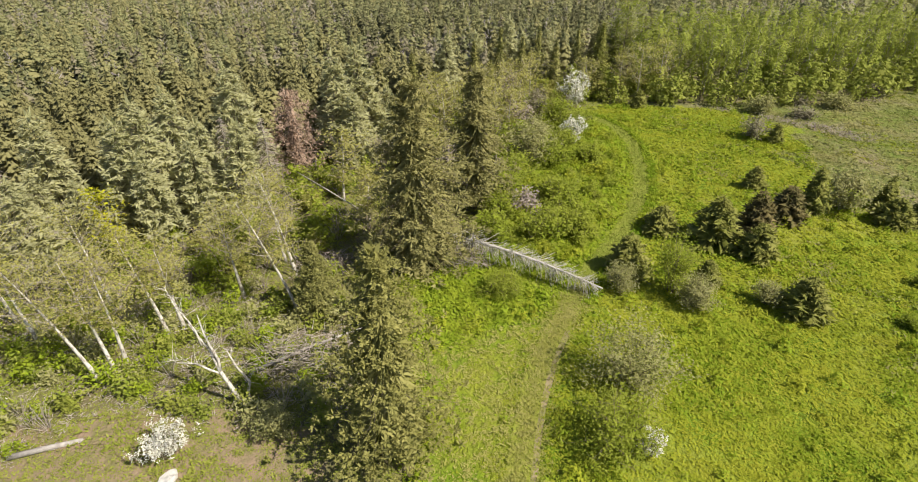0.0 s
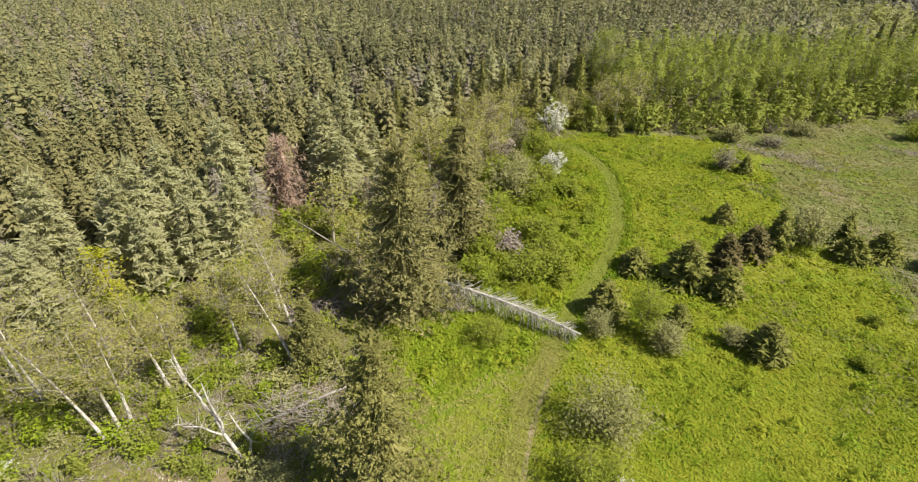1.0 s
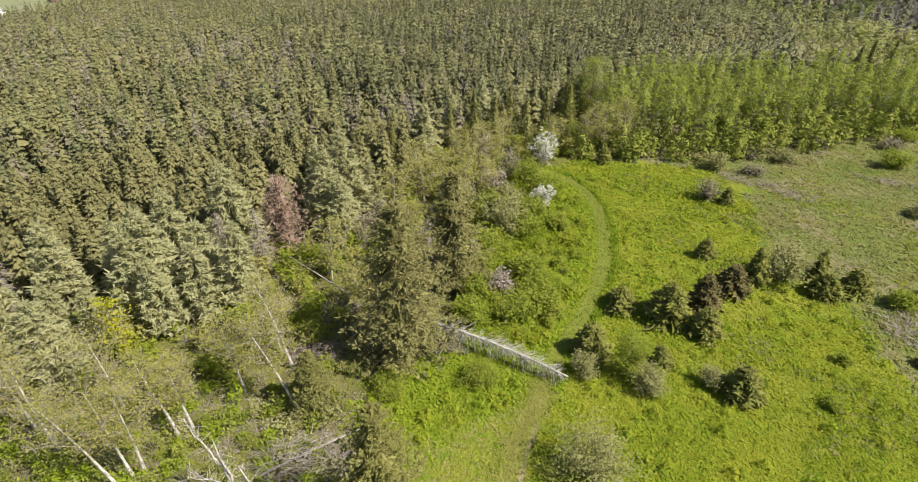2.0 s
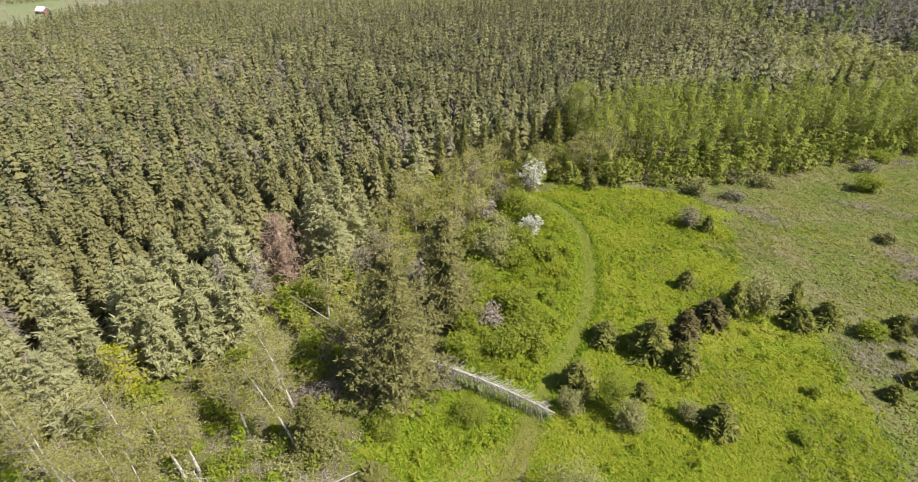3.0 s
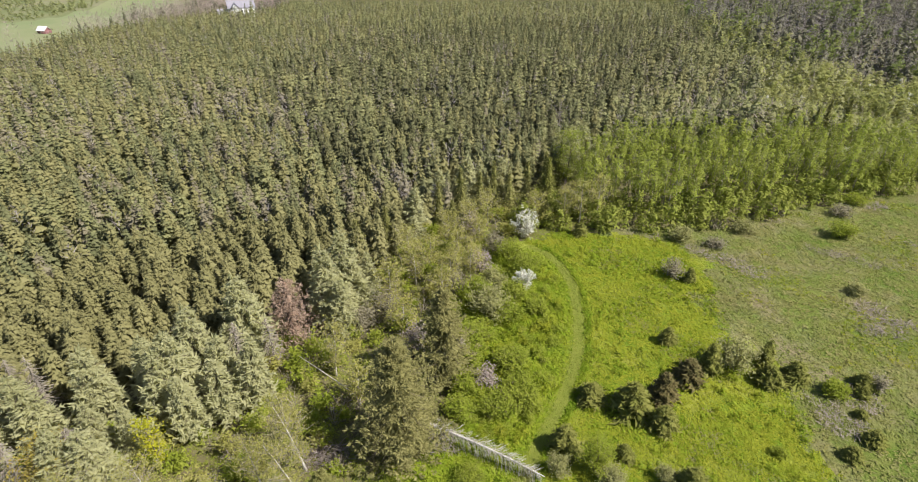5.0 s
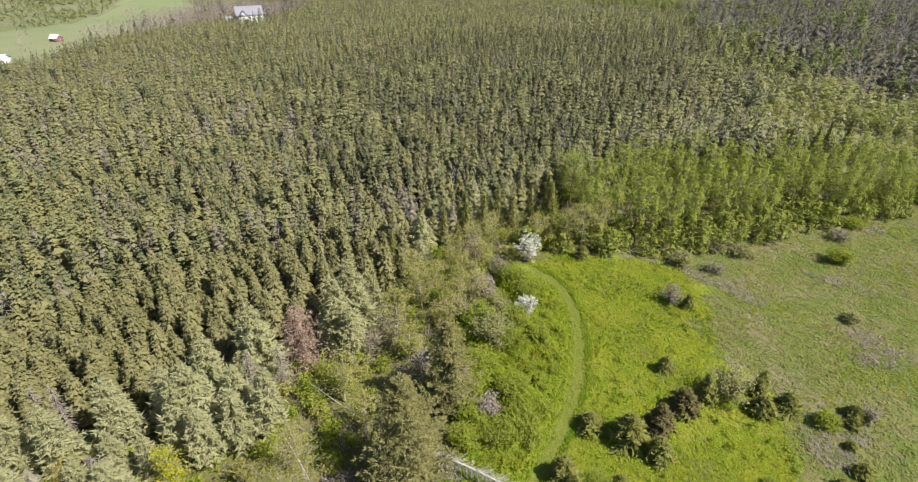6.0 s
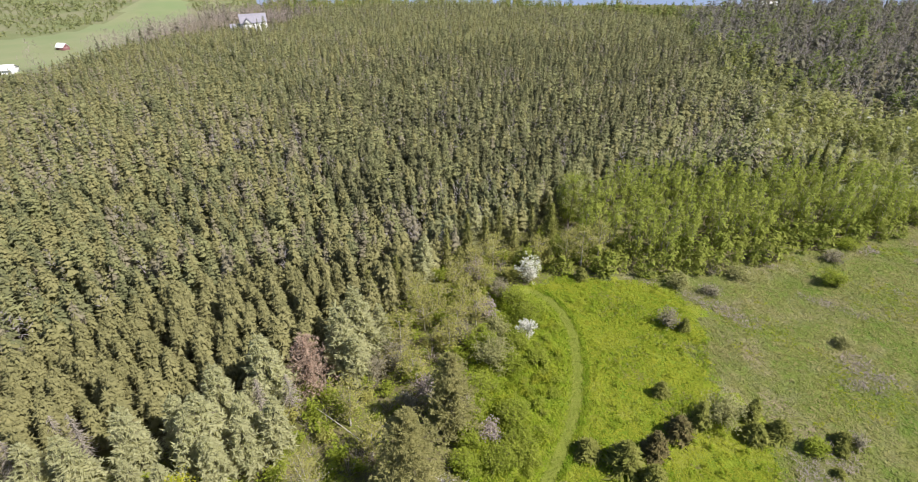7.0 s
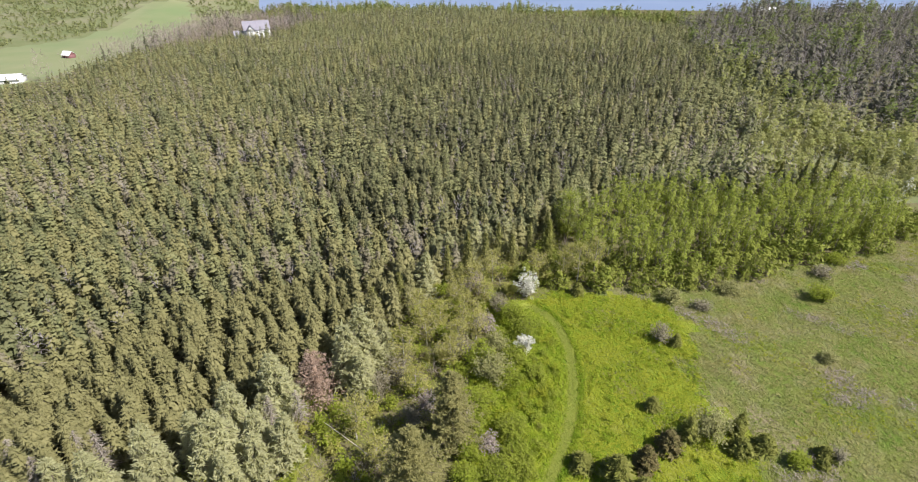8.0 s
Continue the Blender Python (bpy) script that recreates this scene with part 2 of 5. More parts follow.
def sticks(A, B, r0, r1):
    """Thin three-sided twigs from the points A to B."""
    A, B = np.asarray(A, float), np.asarray(B, float)
    D = unit(B - A)
    U = unit(np.cross(D, np.where(np.abs(D[:, 2:]) > 0.8, [[1.0, 0, 0]], [[0, 0, 1.0]])))
    W = np.cross(D, U)
    r0, r1 = np.broadcast_to(r0, len(A)), np.broadcast_to(r1, len(A))
    V = np.empty((len(A), 6, 3))
    for k in range(3):
        c, s = math.cos(k * 2.0944), math.sin(k * 2.0944)
        V[:, k] = A + r0[:, None] * (c * U + s * W)
        V[:, k + 3] = B + r1[:, None] * (c * U + s * W)
    t = np.array([(0, 1, 4), (0, 4, 3), (1, 2, 5), (1, 5, 4), (2, 0, 3), (2, 3, 5)])
    return V.reshape(-1, 3), (t[None] + 6 * np.arange(len(A))[:, None, None]).reshape(-1, 3)


def blades(P, D, L, W, side, tri=False, bend=0.0):
    """Leaves: from P along D, L long and W wide, side giving the width's direction."""
    n = len(P)
    L, W = np.broadcast_to(L, n)[:, None], np.broadcast_to(W, n)[:, None]
    D, S = unit(D), unit(side)
    if tri:
        V = np.stack([P - S * W * 0.5, P + S * W * 0.5, P + D * L], 1)
        t = np.array([(0, 1, 2)])
    else:
        mid = P + D * L * 0.5
        mid[:, 2:] += bend * L
        V = np.stack([P, mid + S * W * 0.5, P + D * L, mid - S * W * 0.5], 1)
        t = np.array([(0, 1, 2), (0, 2, 3)])
    m = V.shape[1]
    return V.reshape(-1, 3), (t[None] + m * np.arange(n)[:, None, None]).reshape(-1, 3)


def dirs(r, n, up=0.0):
    v = r.normal(size=(n, 3))
    v = unit(v)
    v[:, 2] += up
    return unit(v)


def inside(px, py, poly):
    res = np.zeros(np.shape(px), bool)
    for (x0, y0), (x1, y1) in zip(poly, poly[1:] + poly[:1]):
        c = ((y0 > py) != (y1 > py)) & (px < (x1 - x0) * (py - y0) / (y1 - y0 + 1e-12) + x0)
        res ^= c
    return res


def wave(x, y, k):
    """Smooth uneven height between about -1 and 1, in hummocks of k metres."""
    a, b = np.asarray(x) / k, np.asarray(y) / k
    return (np.sin(a * 2.1 + 1.3 * np.sin(b * 1.7)) + np.sin(b * 2.6 + 1.1 * np.sin(a * 2.3 + 1)) + np.sin((a + b) * 1.4 + 2)) / 3


# ---- the lie of the land ----
def ground_z(x, y):
    x, y = np.asarray(x, float), np.asarray(y, float)
    z = 0.15 * wave(x, y, 9.0) + 0.05 * wave(x, y, 2.7) + 0.012 * np.clip(x, 0, 80)
    z = z - 0.0165 * np.clip(y - 90, 0, 900)
    z = z + 20.0 * np.clip((-x - 175) / 70, 0, 1) * np.clip((y - 440) / 190, 0, 1)
    shore = 555 + 1.8 * np.clip(-x - 150, 0, 900) - 0.2 * np.clip(x - 150, 0, 400) + 12 * wave(x, y, 60)
    return z - np.clip(y - shore, 0, 120) * 0.12


TRACK = [(2.6, 10.0), (3.2, 18.2), (4.5, 23.7), (6.2, 28.5), (8.6, 33.0), (10.6, 37.0), (12.6, 40.2), (15.8, 44.7), (18.2, 49.1), (20.6, 54.5), (22.3, 60.5), (23.6, 68.5), (23.0, 76.0), (20.6, 80.7), (17.0, 83.0)]


def smooth_path(pts, n):
    P = np.array(pts)
    d = np.r_[0, np.cumsum(np.linalg.norm(np.diff(P, axis=0), axis=1))]
    s = np.linspace(0, d[-1], n)
    Q = np.stack([np.interp(s, d, P[:, 0]), np.interp(s, d, P[:, 1])], 1)
    for _ in range(6):
        Q[1:-1] = (Q[:-2] + 2 * Q[1:-1] + Q[2:]) / 4
    return Q


TRACK_LINE = smooth_path(TRACK, 90)


def track_gap(x, y):
    """Distance to the middle of the mown track."""
    return np.sqrt(((np.stack([x, y], -1)[:, None] - TRACK_LINE[None]) ** 2).sum(-1)).min(1)


OPEN_LAND = [(-3, 0), (-3, 24), (-7, 31), (-6.5, 36.5), (-1, 38.5), (3, 45), (4, 60), (8, 70), (12, 82), (26, 87), (60, 88), (100, 96), (160, 120), (300, 160), (300, -40), (-3, -40)]
LUSH = [(-3, 0), (-3, 24), (-7, 31), (-6.5, 36.5), (-1, 38.5), (3, 45), (4, 60), (8, 70), (12, 82), (26, 87), (40, 84), (46, 79), (46, 68), (43, 58), (41, 52), (45, 47), (43, 40), (41, 30), (37, 15), (34, -10), (0, -10)]
HAY = [(-292, 394), (-268, 421), (-251, 471), (-266, 556), (-234, 573), (-206, 514), (-200, 452), (-198, 364), (-200, 316), (-207, 297), (-210, 272), (-340, 245), (-420, 330)]

GLADE = [(-28.1, 22.3), (-22.9, 22.5), (-16.9, 23.7), (-9.5, 22.3), (-7.2, 14.2), (-25.1, 14.2)]
SCRUB = [(-420, 345), (-296, 396), (-272, 423), (-255, 471), (-270, 560), (-234, 578), (-204, 520), (-180, 520), (-150, 640), (-300, 740), (-620, 720), (-620, 345)]


def edge_shift(x, y):
    """How far the dry grass reaches into the lush meadow, in and out."""
    return np.clip((x - 28) / 6, 0, 1) * np.clip((y - 46) / 5, 0.06, 1) * (7.0 * wave(x, y, 8.0) + 3.0 * wave(x, y, 2.6))


def spaced(a, b, step, grow=1.22, reach=3600):
    mid = list(np.arange(a, b + 0.01, step))
    out, s = [mid[-1]], step
    while out[-1] < reach:
        s *= grow
        s = min(s, 400)
        out.append(out[-1] + s)
    low, s = [mid[0]], step
    while low[-1] > -reach:
        s *= grow
        s = min(s, 400)
        low.append(low[-1] - s)
    return np.array(sorted(set(low + mid + out)))


gx = np.unique(np.r_[spaced(-50, 100, 1.25), np.arange(-420, -110, 8.0)])
gy = np.unique(np.r_[spaced(2, 105, 1.25), np.arange(250, 700, 8.0)])
GX, GY = np.meshgrid(gx, gy, indexing="ij")
nx, ny = GX.shape
I = np.arange(nx * ny).reshape(nx, ny)
quads = np.stack([I[:-1, :-1], I[1:, :-1], I[1:, 1:], I[:-1, 1:]], -1).reshape(-1, 4)
cx = ((GX[:-1, :-1] + GX[1:, 1:]) / 2).ravel()
cy = ((GY[:-1, :-1] + GY[1:, 1:]) / 2).ravel()
kind = np.zeros(len(cx), int)
kind[inside(cx, cy, OPEN_LAND)] = 2
gd = rng_of(5)
kind[inside(cx + edge_shift(cx, cy) + gd.normal(size=len(cx)) * 0.9, cy + gd.normal(size=len(cx)) * 0.9, LUSH)] = 1
kind[(cx < -190) & (cy > 290)] = 4
kind[inside(cx, cy, SCRUB)] = 4
kind[inside(cx, cy, [(84, 122), (150, 118), (176, 160), (150, 206), (126, 204), (94, 152)])] = 4
kind[inside(cx, cy, HAY)] = 3
kind[inside(cx + 1.5 * wave(cx, cy, 2.0), cy, GLADE)] = 5
ground = new("ground", mesh_of("ground", np.stack([GX.ravel(), GY.ravel(), ground_z(GX.ravel(), GY.ravel())], 1), quads, [SOIL, TURF, DRYTURF, FARFIELD, SCRUBLAND, EARTH], kind, True))
tagged(ground, "uneven meadow, hay field and shaded forest floor", "ground", kind="structure")

wx, wy = np.meshgrid(np.linspace(-3500, 3500, 15), np.linspace(480, 4600, 12), indexing="ij")
WI = np.arange(wx.size).reshape(wx.shape)
water = new("water", mesh_of("water", np.stack([wx.ravel(), wy.ravel(), np.full(wx.size, -9.5)], 1), np.stack([WI[:-1, :-1], WI[1:, :-1], WI[1:, 1:], WI[:-1, 1:]], -1).reshape(-1, 4), WATER))
tagged(water, "calm blue sea beyond the wooded shore", "water", kind="structure")


def strip(line, offset, width, lift, mat, name):
    """A sheet that follows a line on the ground."""
    tang = unit(np.gradient(line, axis=0))
    nrm = np.stack([tang[:, 1], -tang[:, 0]], 1)
    cols = []
    for k in range(5):
        q = line + nrm * (offset + width * (k / 4 - 0.5) * (1 + 0.15 * wave(line[:, 0], line[:, 1], 1.7)[:, None] * (1 if k in (0, 4) else 0)))
        cols.append(np.c_[q, ground_z(q[:, 0], q[:, 1]) + lift])
    V = np.stack(cols, 1)
    J = np.arange(len(line) * 5).reshape(len(line), 5)
    Q = np.stack([J[:-1, :-1], J[:-1, 1:], J[1:, 1:], J[1:, :-1]], -1).reshape(-1, 4)
    return new(name, mesh_of(name, V.reshape(-1, 3), Q, mat, smooth=True))


path = tagged(strip(TRACK_LINE, 0.0, 1.6, 0.05, MOWN, "path"), "mown grass track curving through the meadow", "path", kind="structure")
for off, wide in ((0.8, 0.4),):
    rut = strip(TRACK_LINE[:25], off, wide, 0.07, DIRT, "rut")
    rut.parent = path


# ---- plants: shapes ----
def thing(name, label, category, x, y, z=None, group="", turn=0.0, size=1.0):
    ob = new(name)
    ob.empty_display_size = 0.3
    ob.matrix_basis = Matrix.Translation((x, y, float(ground_z(x, y)) - 0.05 if z is None else z)) @ pose(0, 0, 0, 0, 0, turn) @ Matrix.Scale(size, 4)
    return tagged(ob, label, category, group)


def part(name, geo, mat, parent, label="", smooth=False):
    ob = new(name, mesh_of(name, *geo, mat, smooth=smooth))
    ob.parent = parent
    return tagged(ob, label, kind="stuff" if name in ("branchwork", "inner_crown", "stemwork", "twigwork") else "")


def conifer(h, r, seed, whorls=26, per=7, sprigs=6, low=0.08, droop=0.25, sag=0.12, sprig=0.16, width=0.5, power=0.85, ragged=0.25, tri=False, twig_up=0.0, pad=0.22, loose=0.3):
    """Crown of whorled boughs, each a flat fan of short sprays."""
    g = rng_of(seed)
    f = low + (1 - low) * (np.arange(whorls) + g.rand(whorls) * 0.6) / whorls
    F = np.repeat(f, per)
    n = len(F)
    az = np.tile(np.arange(per) * 2 * np.pi / per, whorls) + np.repeat(g.rand(whorls) * 6.28, per) + g.normal(size=n) * 0.25
    R = r * np.clip(1 - F, 0.0, 1) ** power * (1 - ragged + 2 * ragged * g.rand(n)) + 0.06 * r
    R *= np.clip((F - low) / 0.12 + 0.55, 0.55, 1)
    out = np.stack([np.cos(az), np.sin(az), np.zeros(n)], 1)
    tan = np.stack([-np.sin(az), np.cos(az), np.zeros(n)], 1)
    s = (np.arange(sprigs) + 0.35 + 0.6 * g.rand(n, sprigs)) / sprigs
    s = 0.2 + 0.85 * s
    side = np.where(np.arange(sprigs) % 2 == 0, 1.0, -1.0)[None] * (0.35 + 0.9 * g.rand(n, sprigs))
    side[:, -1] *= 0.3
    P = out[:, None] * (R[:, None] * s)[..., None] + tan[:, None] * (side * R[:, None] * s * pad)[..., None]
    P[..., 2] = (F * h)[:, None] - droop * R[:, None] * s + sag * R[:, None] * s ** 2 * 2 + g.normal(size=s.shape) * 0.006 * h
    D = out[:, None] + tan[:, None] * side[..., None]
    D[..., 2] += -droop * 0.6 + twig_up + g.normal(size=s.shape) * (0.05 + 0.4 * loose)
    L = (sprig * r * (1.25 - 0.4 * s) * (0.7 + 0.6 * g.rand(*s.shape)) * np.clip(R / r, 0.3, 1)[:, None] ** 0.4).ravel()
    P, D = P.reshape(-1, 3), D.reshape(-1, 3)
    S = np.cross(unit(D), unit(np.array([0, 0, 1.0]) + loose * g.normal(size=D.shape)))
    V, T = blades(P - unit(D) * (L * 0.35)[:, None], D, L * 1.35, L * width, S, tri, -0.06)
    # leader
    k = 6
    lp = np.c_[g.normal(size=(k, 2)) * 0.02 * r, h * (0.955 + 0.04 * np.arange(k) / k)]
    lv = blades(lp, dirs(g, k, 1.6), 0.05 * h, 0.02 * h, dirs(g, k), tri)
    return join([(V, T), lv])


def tufts(h, r, seed, whorls=24, per=9, clumps=5, leaves=16, size=0.1, low=0.05, droop=0.2, power=0.5, ragged=0.35, start=0.35, flat=0.7, width=0.4, up=0.35, pad=0.3, tri=False, loose=0.4):
    """Crown of boughs that carry rounded tufts of short twigs, thickest at the bough ends."""
    g = rng_of(seed + 9000)
    f = low + (1 - low) * (np.arange(whorls) + g.rand(whorls) * 0.8) / whorls
    F = np.clip(np.repeat(f, per) + g.normal(size=whorls * per) * 0.012, low, 0.985)
    n = len(F)
    az = np.tile(np.arange(per) * 2 * np.pi / per, whorls) + np.repeat(g.rand(whorls) * 6.28, per) + g.normal(size=n) * 0.25
    R = r * (1 - F) ** power * (1 - ragged + 1.6 * ragged * g.rand(n)) + 0.03 * r
    R *= np.clip((F - low) / 0.1 + 0.6, 0.6, 1)
    out = np.stack([np.cos(az), np.sin(az), np.zeros(n)], 1)
    tan = np.stack([-np.sin(az), np.cos(az), np.zeros(n)], 1)
    s = start + (1 - start) * (np.arange(clumps) + 0.2 + 0.8 * g.rand(n, clumps)) / clumps
    C = out[:, None] * (R[:, None] * s)[..., None] + tan[:, None] * (g.normal(size=s.shape) * 0.6 * pad * R[:, None] * s)[..., None]
    C[..., 2] = (F * h)[:, None] - droop * R[:, None] * s + 0.12 * R[:, None] * s ** 2 + g.normal(size=s.shape) * 0.006 * h
    c = (size * r * (0.6 + 0.8 * g.rand(*s.shape)) * np.clip(R / r, 0.3, 1)[:, None] ** 0.4).ravel()
    C, c = np.repeat(C.reshape(-1, 3), leaves, 0), np.repeat(c, leaves)
    o = np.repeat(np.repeat(out, clumps, 0), leaves, 0)
    D = dirs(g, len(c), up) + 0.55 * o
    D[:, 2] *= flat
    D = unit(D)
    L = c * (0.55 + 0.6 * g.rand(len(c)))
    S = np.cross(D, unit(np.array([0, 0, 1.0]) + loose * g.normal(size=D.shape)))
    P = C + D * (c * 0.55 * g.rand(len(c)))[:, None]
    k = 8
    lp = np.c_[g.normal(size=(k, 2)) * 0.02 * r, h * (0.94 + 0.05 * np.arange(k) / k)]
    return join([blades(P, D, L, L * width, S, tri, -0.05), blades(lp, dirs(g, k, 1.4), 0.05 * h, 0.02 * h, dirs(g, k), tri)])


def skirts(h, r, seed, tiers=12, sides=8, low=0.1, power=0.6, droop=0.3, ragged=0.45):
    """The closed part of a conifer's crown: tier upon tier of drooping, fingered boughs."""
    g = rng_of(seed + 5000)
    n = np.arange(tiers)
    f = low + (0.97 - low) * (n + 0.5 * g.rand(tiers)) / tiers
    R = r * (1 - f) ** power * (0.78 + 0.3 * g.rand(tiers)) + 0.05 * r
    R *= np.clip((f - low) / 0.12 + 0.6, 0.6, 1)
    step = (0.97 - low) / tiers
    a = (np.arange(sides)[None] + 0.35 * g.normal(size=(tiers, sides))) * 2 * np.pi / sides + g.rand(tiers, 1) * 6.28
    b = a + np.pi / sides
    out = R[:, None] * (1 - ragged + 1.5 * ragged * g.rand(tiers, sides))
    inn = R[:, None] * (0.42 + 0.2 * g.rand(tiers, sides))
    zt = np.minimum((f + 1.5 * step) * h, 0.995 * h)[:, None] + 0 * a
    zo = (f * h)[:, None] - droop * out + 0.25 * step * h * g.normal(size=a.shape)
    zi = (f * h)[:, None] - droop * 0.2 * inn + 0.2 * step * h * g.normal(size=a.shape)
    rt = R[:, None] * (0.12 + 0.1 * g.rand(tiers, sides))
    V = np.stack([np.stack([rr * np.cos(aa), rr * np.sin(aa), zz], -1) for rr, aa, zz in ((rt, a, zt), (out, a, zo), (inn, b, zi))], 2).reshape(-1, 3)
    k = np.arange(sides)
    nxt = (k + 1) % sides
    t = np.concatenate([np.stack([3 * k, 3 * k + 1, 3 * k + 2], 1), np.stack([3 * k, 3 * k + 2, 3 * nxt], 1), np.stack([3 * nxt, 3 * k + 2, 3 * nxt + 1], 1)])
    return V, (t[None] + 3 * sides * n[:, None, None]).reshape(-1, 3)


def boughs(h, r, seed, whorls=11, per=6, fingers=3, low=0.1, droop=0.25, power=0.7, ragged=0.3, wide=0.42, thick=0.3, reach=0.4, slim=0.5, lift=0.0):
    """Crown of ridged, drooping boughs, tier upon tier, each with short side shoots."""
    g = rng_of(seed + 7000)
    f = low + (0.96 - low) * ((np.arange(whorls) + 0.7 * g.rand(whorls)) / whorls) ** 0.92
    F = np.clip(np.repeat(f, per) + g.normal(size=whorls * per) * 0.015, low * 0.8, 0.97)
    n = len(F)
    az = np.tile(np.arange(per) * 2 * np.pi / per, whorls) + np.repeat(g.rand(whorls) * 6.28, per) + g.normal(size=n) * 0.3
    R = r * (1 - F) ** power * (1 - ragged + 2 * ragged * g.rand(n)) + 0.07 * r
    R *= np.clip((F - low) / 0.12 + 0.65, 0.65, 1)
    out = np.stack([np.cos(az), np.sin(az), np.zeros(n)], 1)
    tan = np.stack([-np.sin(az), np.cos(az), np.zeros(n)], 1)
    up = np.array([0, 0, 1.0])
    dr = droop * (0.5 + g.rand(n))
    at = lambda s, w, z: out * (R * s)[:, None] + tan * (R * w)[:, None] + up * (F * h + R * z)[:, None]
    w0, w1 = wide * (0.7 + 0.6 * g.rand(n)), wide * (0.7 + 0.6 * g.rand(n))
    base, ridge, tip = at(0.02, 0.0, 0.28 + lift * 0.0), at(0.5, 0.1 * g.normal(size=n), thick - dr * 0.5 + lift * 0.5), at(1.0, 0.15 * g.normal(size=n), -dr + lift)
    left, right = at(0.55 + 0.2 * g.rand(n), -w0, -dr * 0.8 - 0.1 + lift * 0.5), at(0.55 + 0.2 * g.rand(n), w1, -dr * 0.8 - 0.1 + lift * 0.5)
    V = np.stack([base, ridge, tip, left, right], 1).reshape(-1, 3)
    t = np.array([(0, 3, 1), (1, 3, 2), (0, 1, 4), (1, 2, 4)])
    parts_ = [(V, (t[None] + 5 * np.arange(n)[:, None, None]).reshape(-1, 3))]
    for k in range(fingers):
        sd = 1.0 if k % 2 else -1.0
        s_ = 0.35 + 0.6 * g.rand(n)
        P = at(s_, sd * wide * 0.6 * (1.2 - s_), thick * 0.5 * (1 - s_) - dr * s_ + lift * s_ + 0.06 * g.normal(size=n))
        D = out * 0.7 + tan * sd * (0.5 + 0.7 * g.rand(n))[:, None] + up * (0.45 * g.normal(size=n) - 0.5 * dr + lift * 0.6)[:, None]
        L = R * reach * (0.6 + 0.7 * g.rand(n)) + 0.04 * r
        S = np.cross(unit(D), unit(up + 0.5 * g.normal(size=D.shape)))
        parts_.append(blades(P, D, L, L * slim, S, True))
    k = 4
    parts_.append(blades(np.c_[g.normal(size=(k, 2)) * 0.02 * r, h * (0.9 + 0.06 * g.rand(k))], dirs(g, k, 2.0), 0.09 * h, 0.035 * h, dirs(g, k) * np.array([1, 1, 0.1]), True))
    return join(parts_)


def plume_crown(h, r, seed, leaves=260, low=0.25, leaf=0.5, slim=0.45, widest=0.5, rise=0.9, lumps=9):
    """Slender leafy crown: upswept sprays gathered in uneven lumps along the stem."""
    g = rng_of(seed + 8000)
    k = g.randint(lumps, size=leaves)
    fz = low + (0.99 - low) * (np.arange(lumps) + 0.8 * g.rand(lumps)) / lumps
    ca = np.arange(lumps) * 2.4 + g.rand(lumps)
    prof = np.sin(np.pi * np.clip(((fz - low) / (1 - low)) ** (np.log(0.5) / np.log(widest)), 0.05, 0.93)) ** 0.6
    C = np.stack([0.45 * r * prof * np.cos(ca), 0.45 * r * prof * np.sin(ca), fz * h], 1)
    o = dirs(g, leaves, 0.1)
    P = C[k] + o * np.stack([r * prof[k] * 0.62, r * prof[k] * 0.62, np.full(leaves, 0.42 * (1 - low) * h / lumps + 0.35 * r)], 1) * (g.rand(leaves) ** 0.4)[:, None]
    P[:, 2] = np.clip(P[:, 2], low * 0.8 * h, 0.99 * h)
    face = unit(unit(P - np.array([0, 0, 1.0]) * P[:, 2:] * 0.9 - np.array([0, 0, 0.05 * h])) + np.array([0, 0, 1.1]) + 0.45 * g.normal(size=o.shape))
    D = np.array([0, 0, rise]) + 0.7 * g.normal(size=o.shape)
    S = np.cross(unit(D), face)
    D = np.cross(face, S)
    L = leaf * (0.55 + 0.8 * g.rand(leaves))
    return blades(P - unit(D) * (0.4 * L)[:, None], D, L, L * slim, S, True)


def stem(h, r, seed, bend=0.02, sides=6, lean=(0, 0), top=0.15):
    g = rng_of(seed)
    k = np.linspace(0, 1, 8)
    P = np.stack([lean[0] * k ** 1.3 + bend * h * np.sin(k * 4 + g.rand() * 6) * k, lean[1] * k ** 1.3 + bend * h * np.sin(k * 3 + g.rand() * 6) * k, h * k - 0.15], 1)
    return P, tube(P, r * (1 - (1 - top) * k) * np.r_[1.35, 1.1, np.ones(6)], sides)


def dead_twigs(h, r, seed, n, lo, hi, thick=0.02):
    g = rng_of(seed)
    f = lo + (hi - lo) * g.rand(n)
    az = g.rand(n) * 6.28
    A = np.c_[np.zeros((n, 2)), f * h]
    R = r * (0.5 + 0.6 * g.rand(n)) * (1 - 0.5 * f)
    B = np.stack([R * np.cos(az), R * np.sin(az), f * h - 0.15 * R + g.normal(size=n) * 0.1], 1)
    C = B + np.stack([0.4 * R * np.cos(az + 0.5), 0.4 * R * np.sin(az + 0.5), -0.25 * R], 1)
    M = A * 0.4 + B * 0.6
    return join([sticks(A, B, thick, thick * 0.4), sticks(M, C, thick * 0.6, thick * 0.3)])


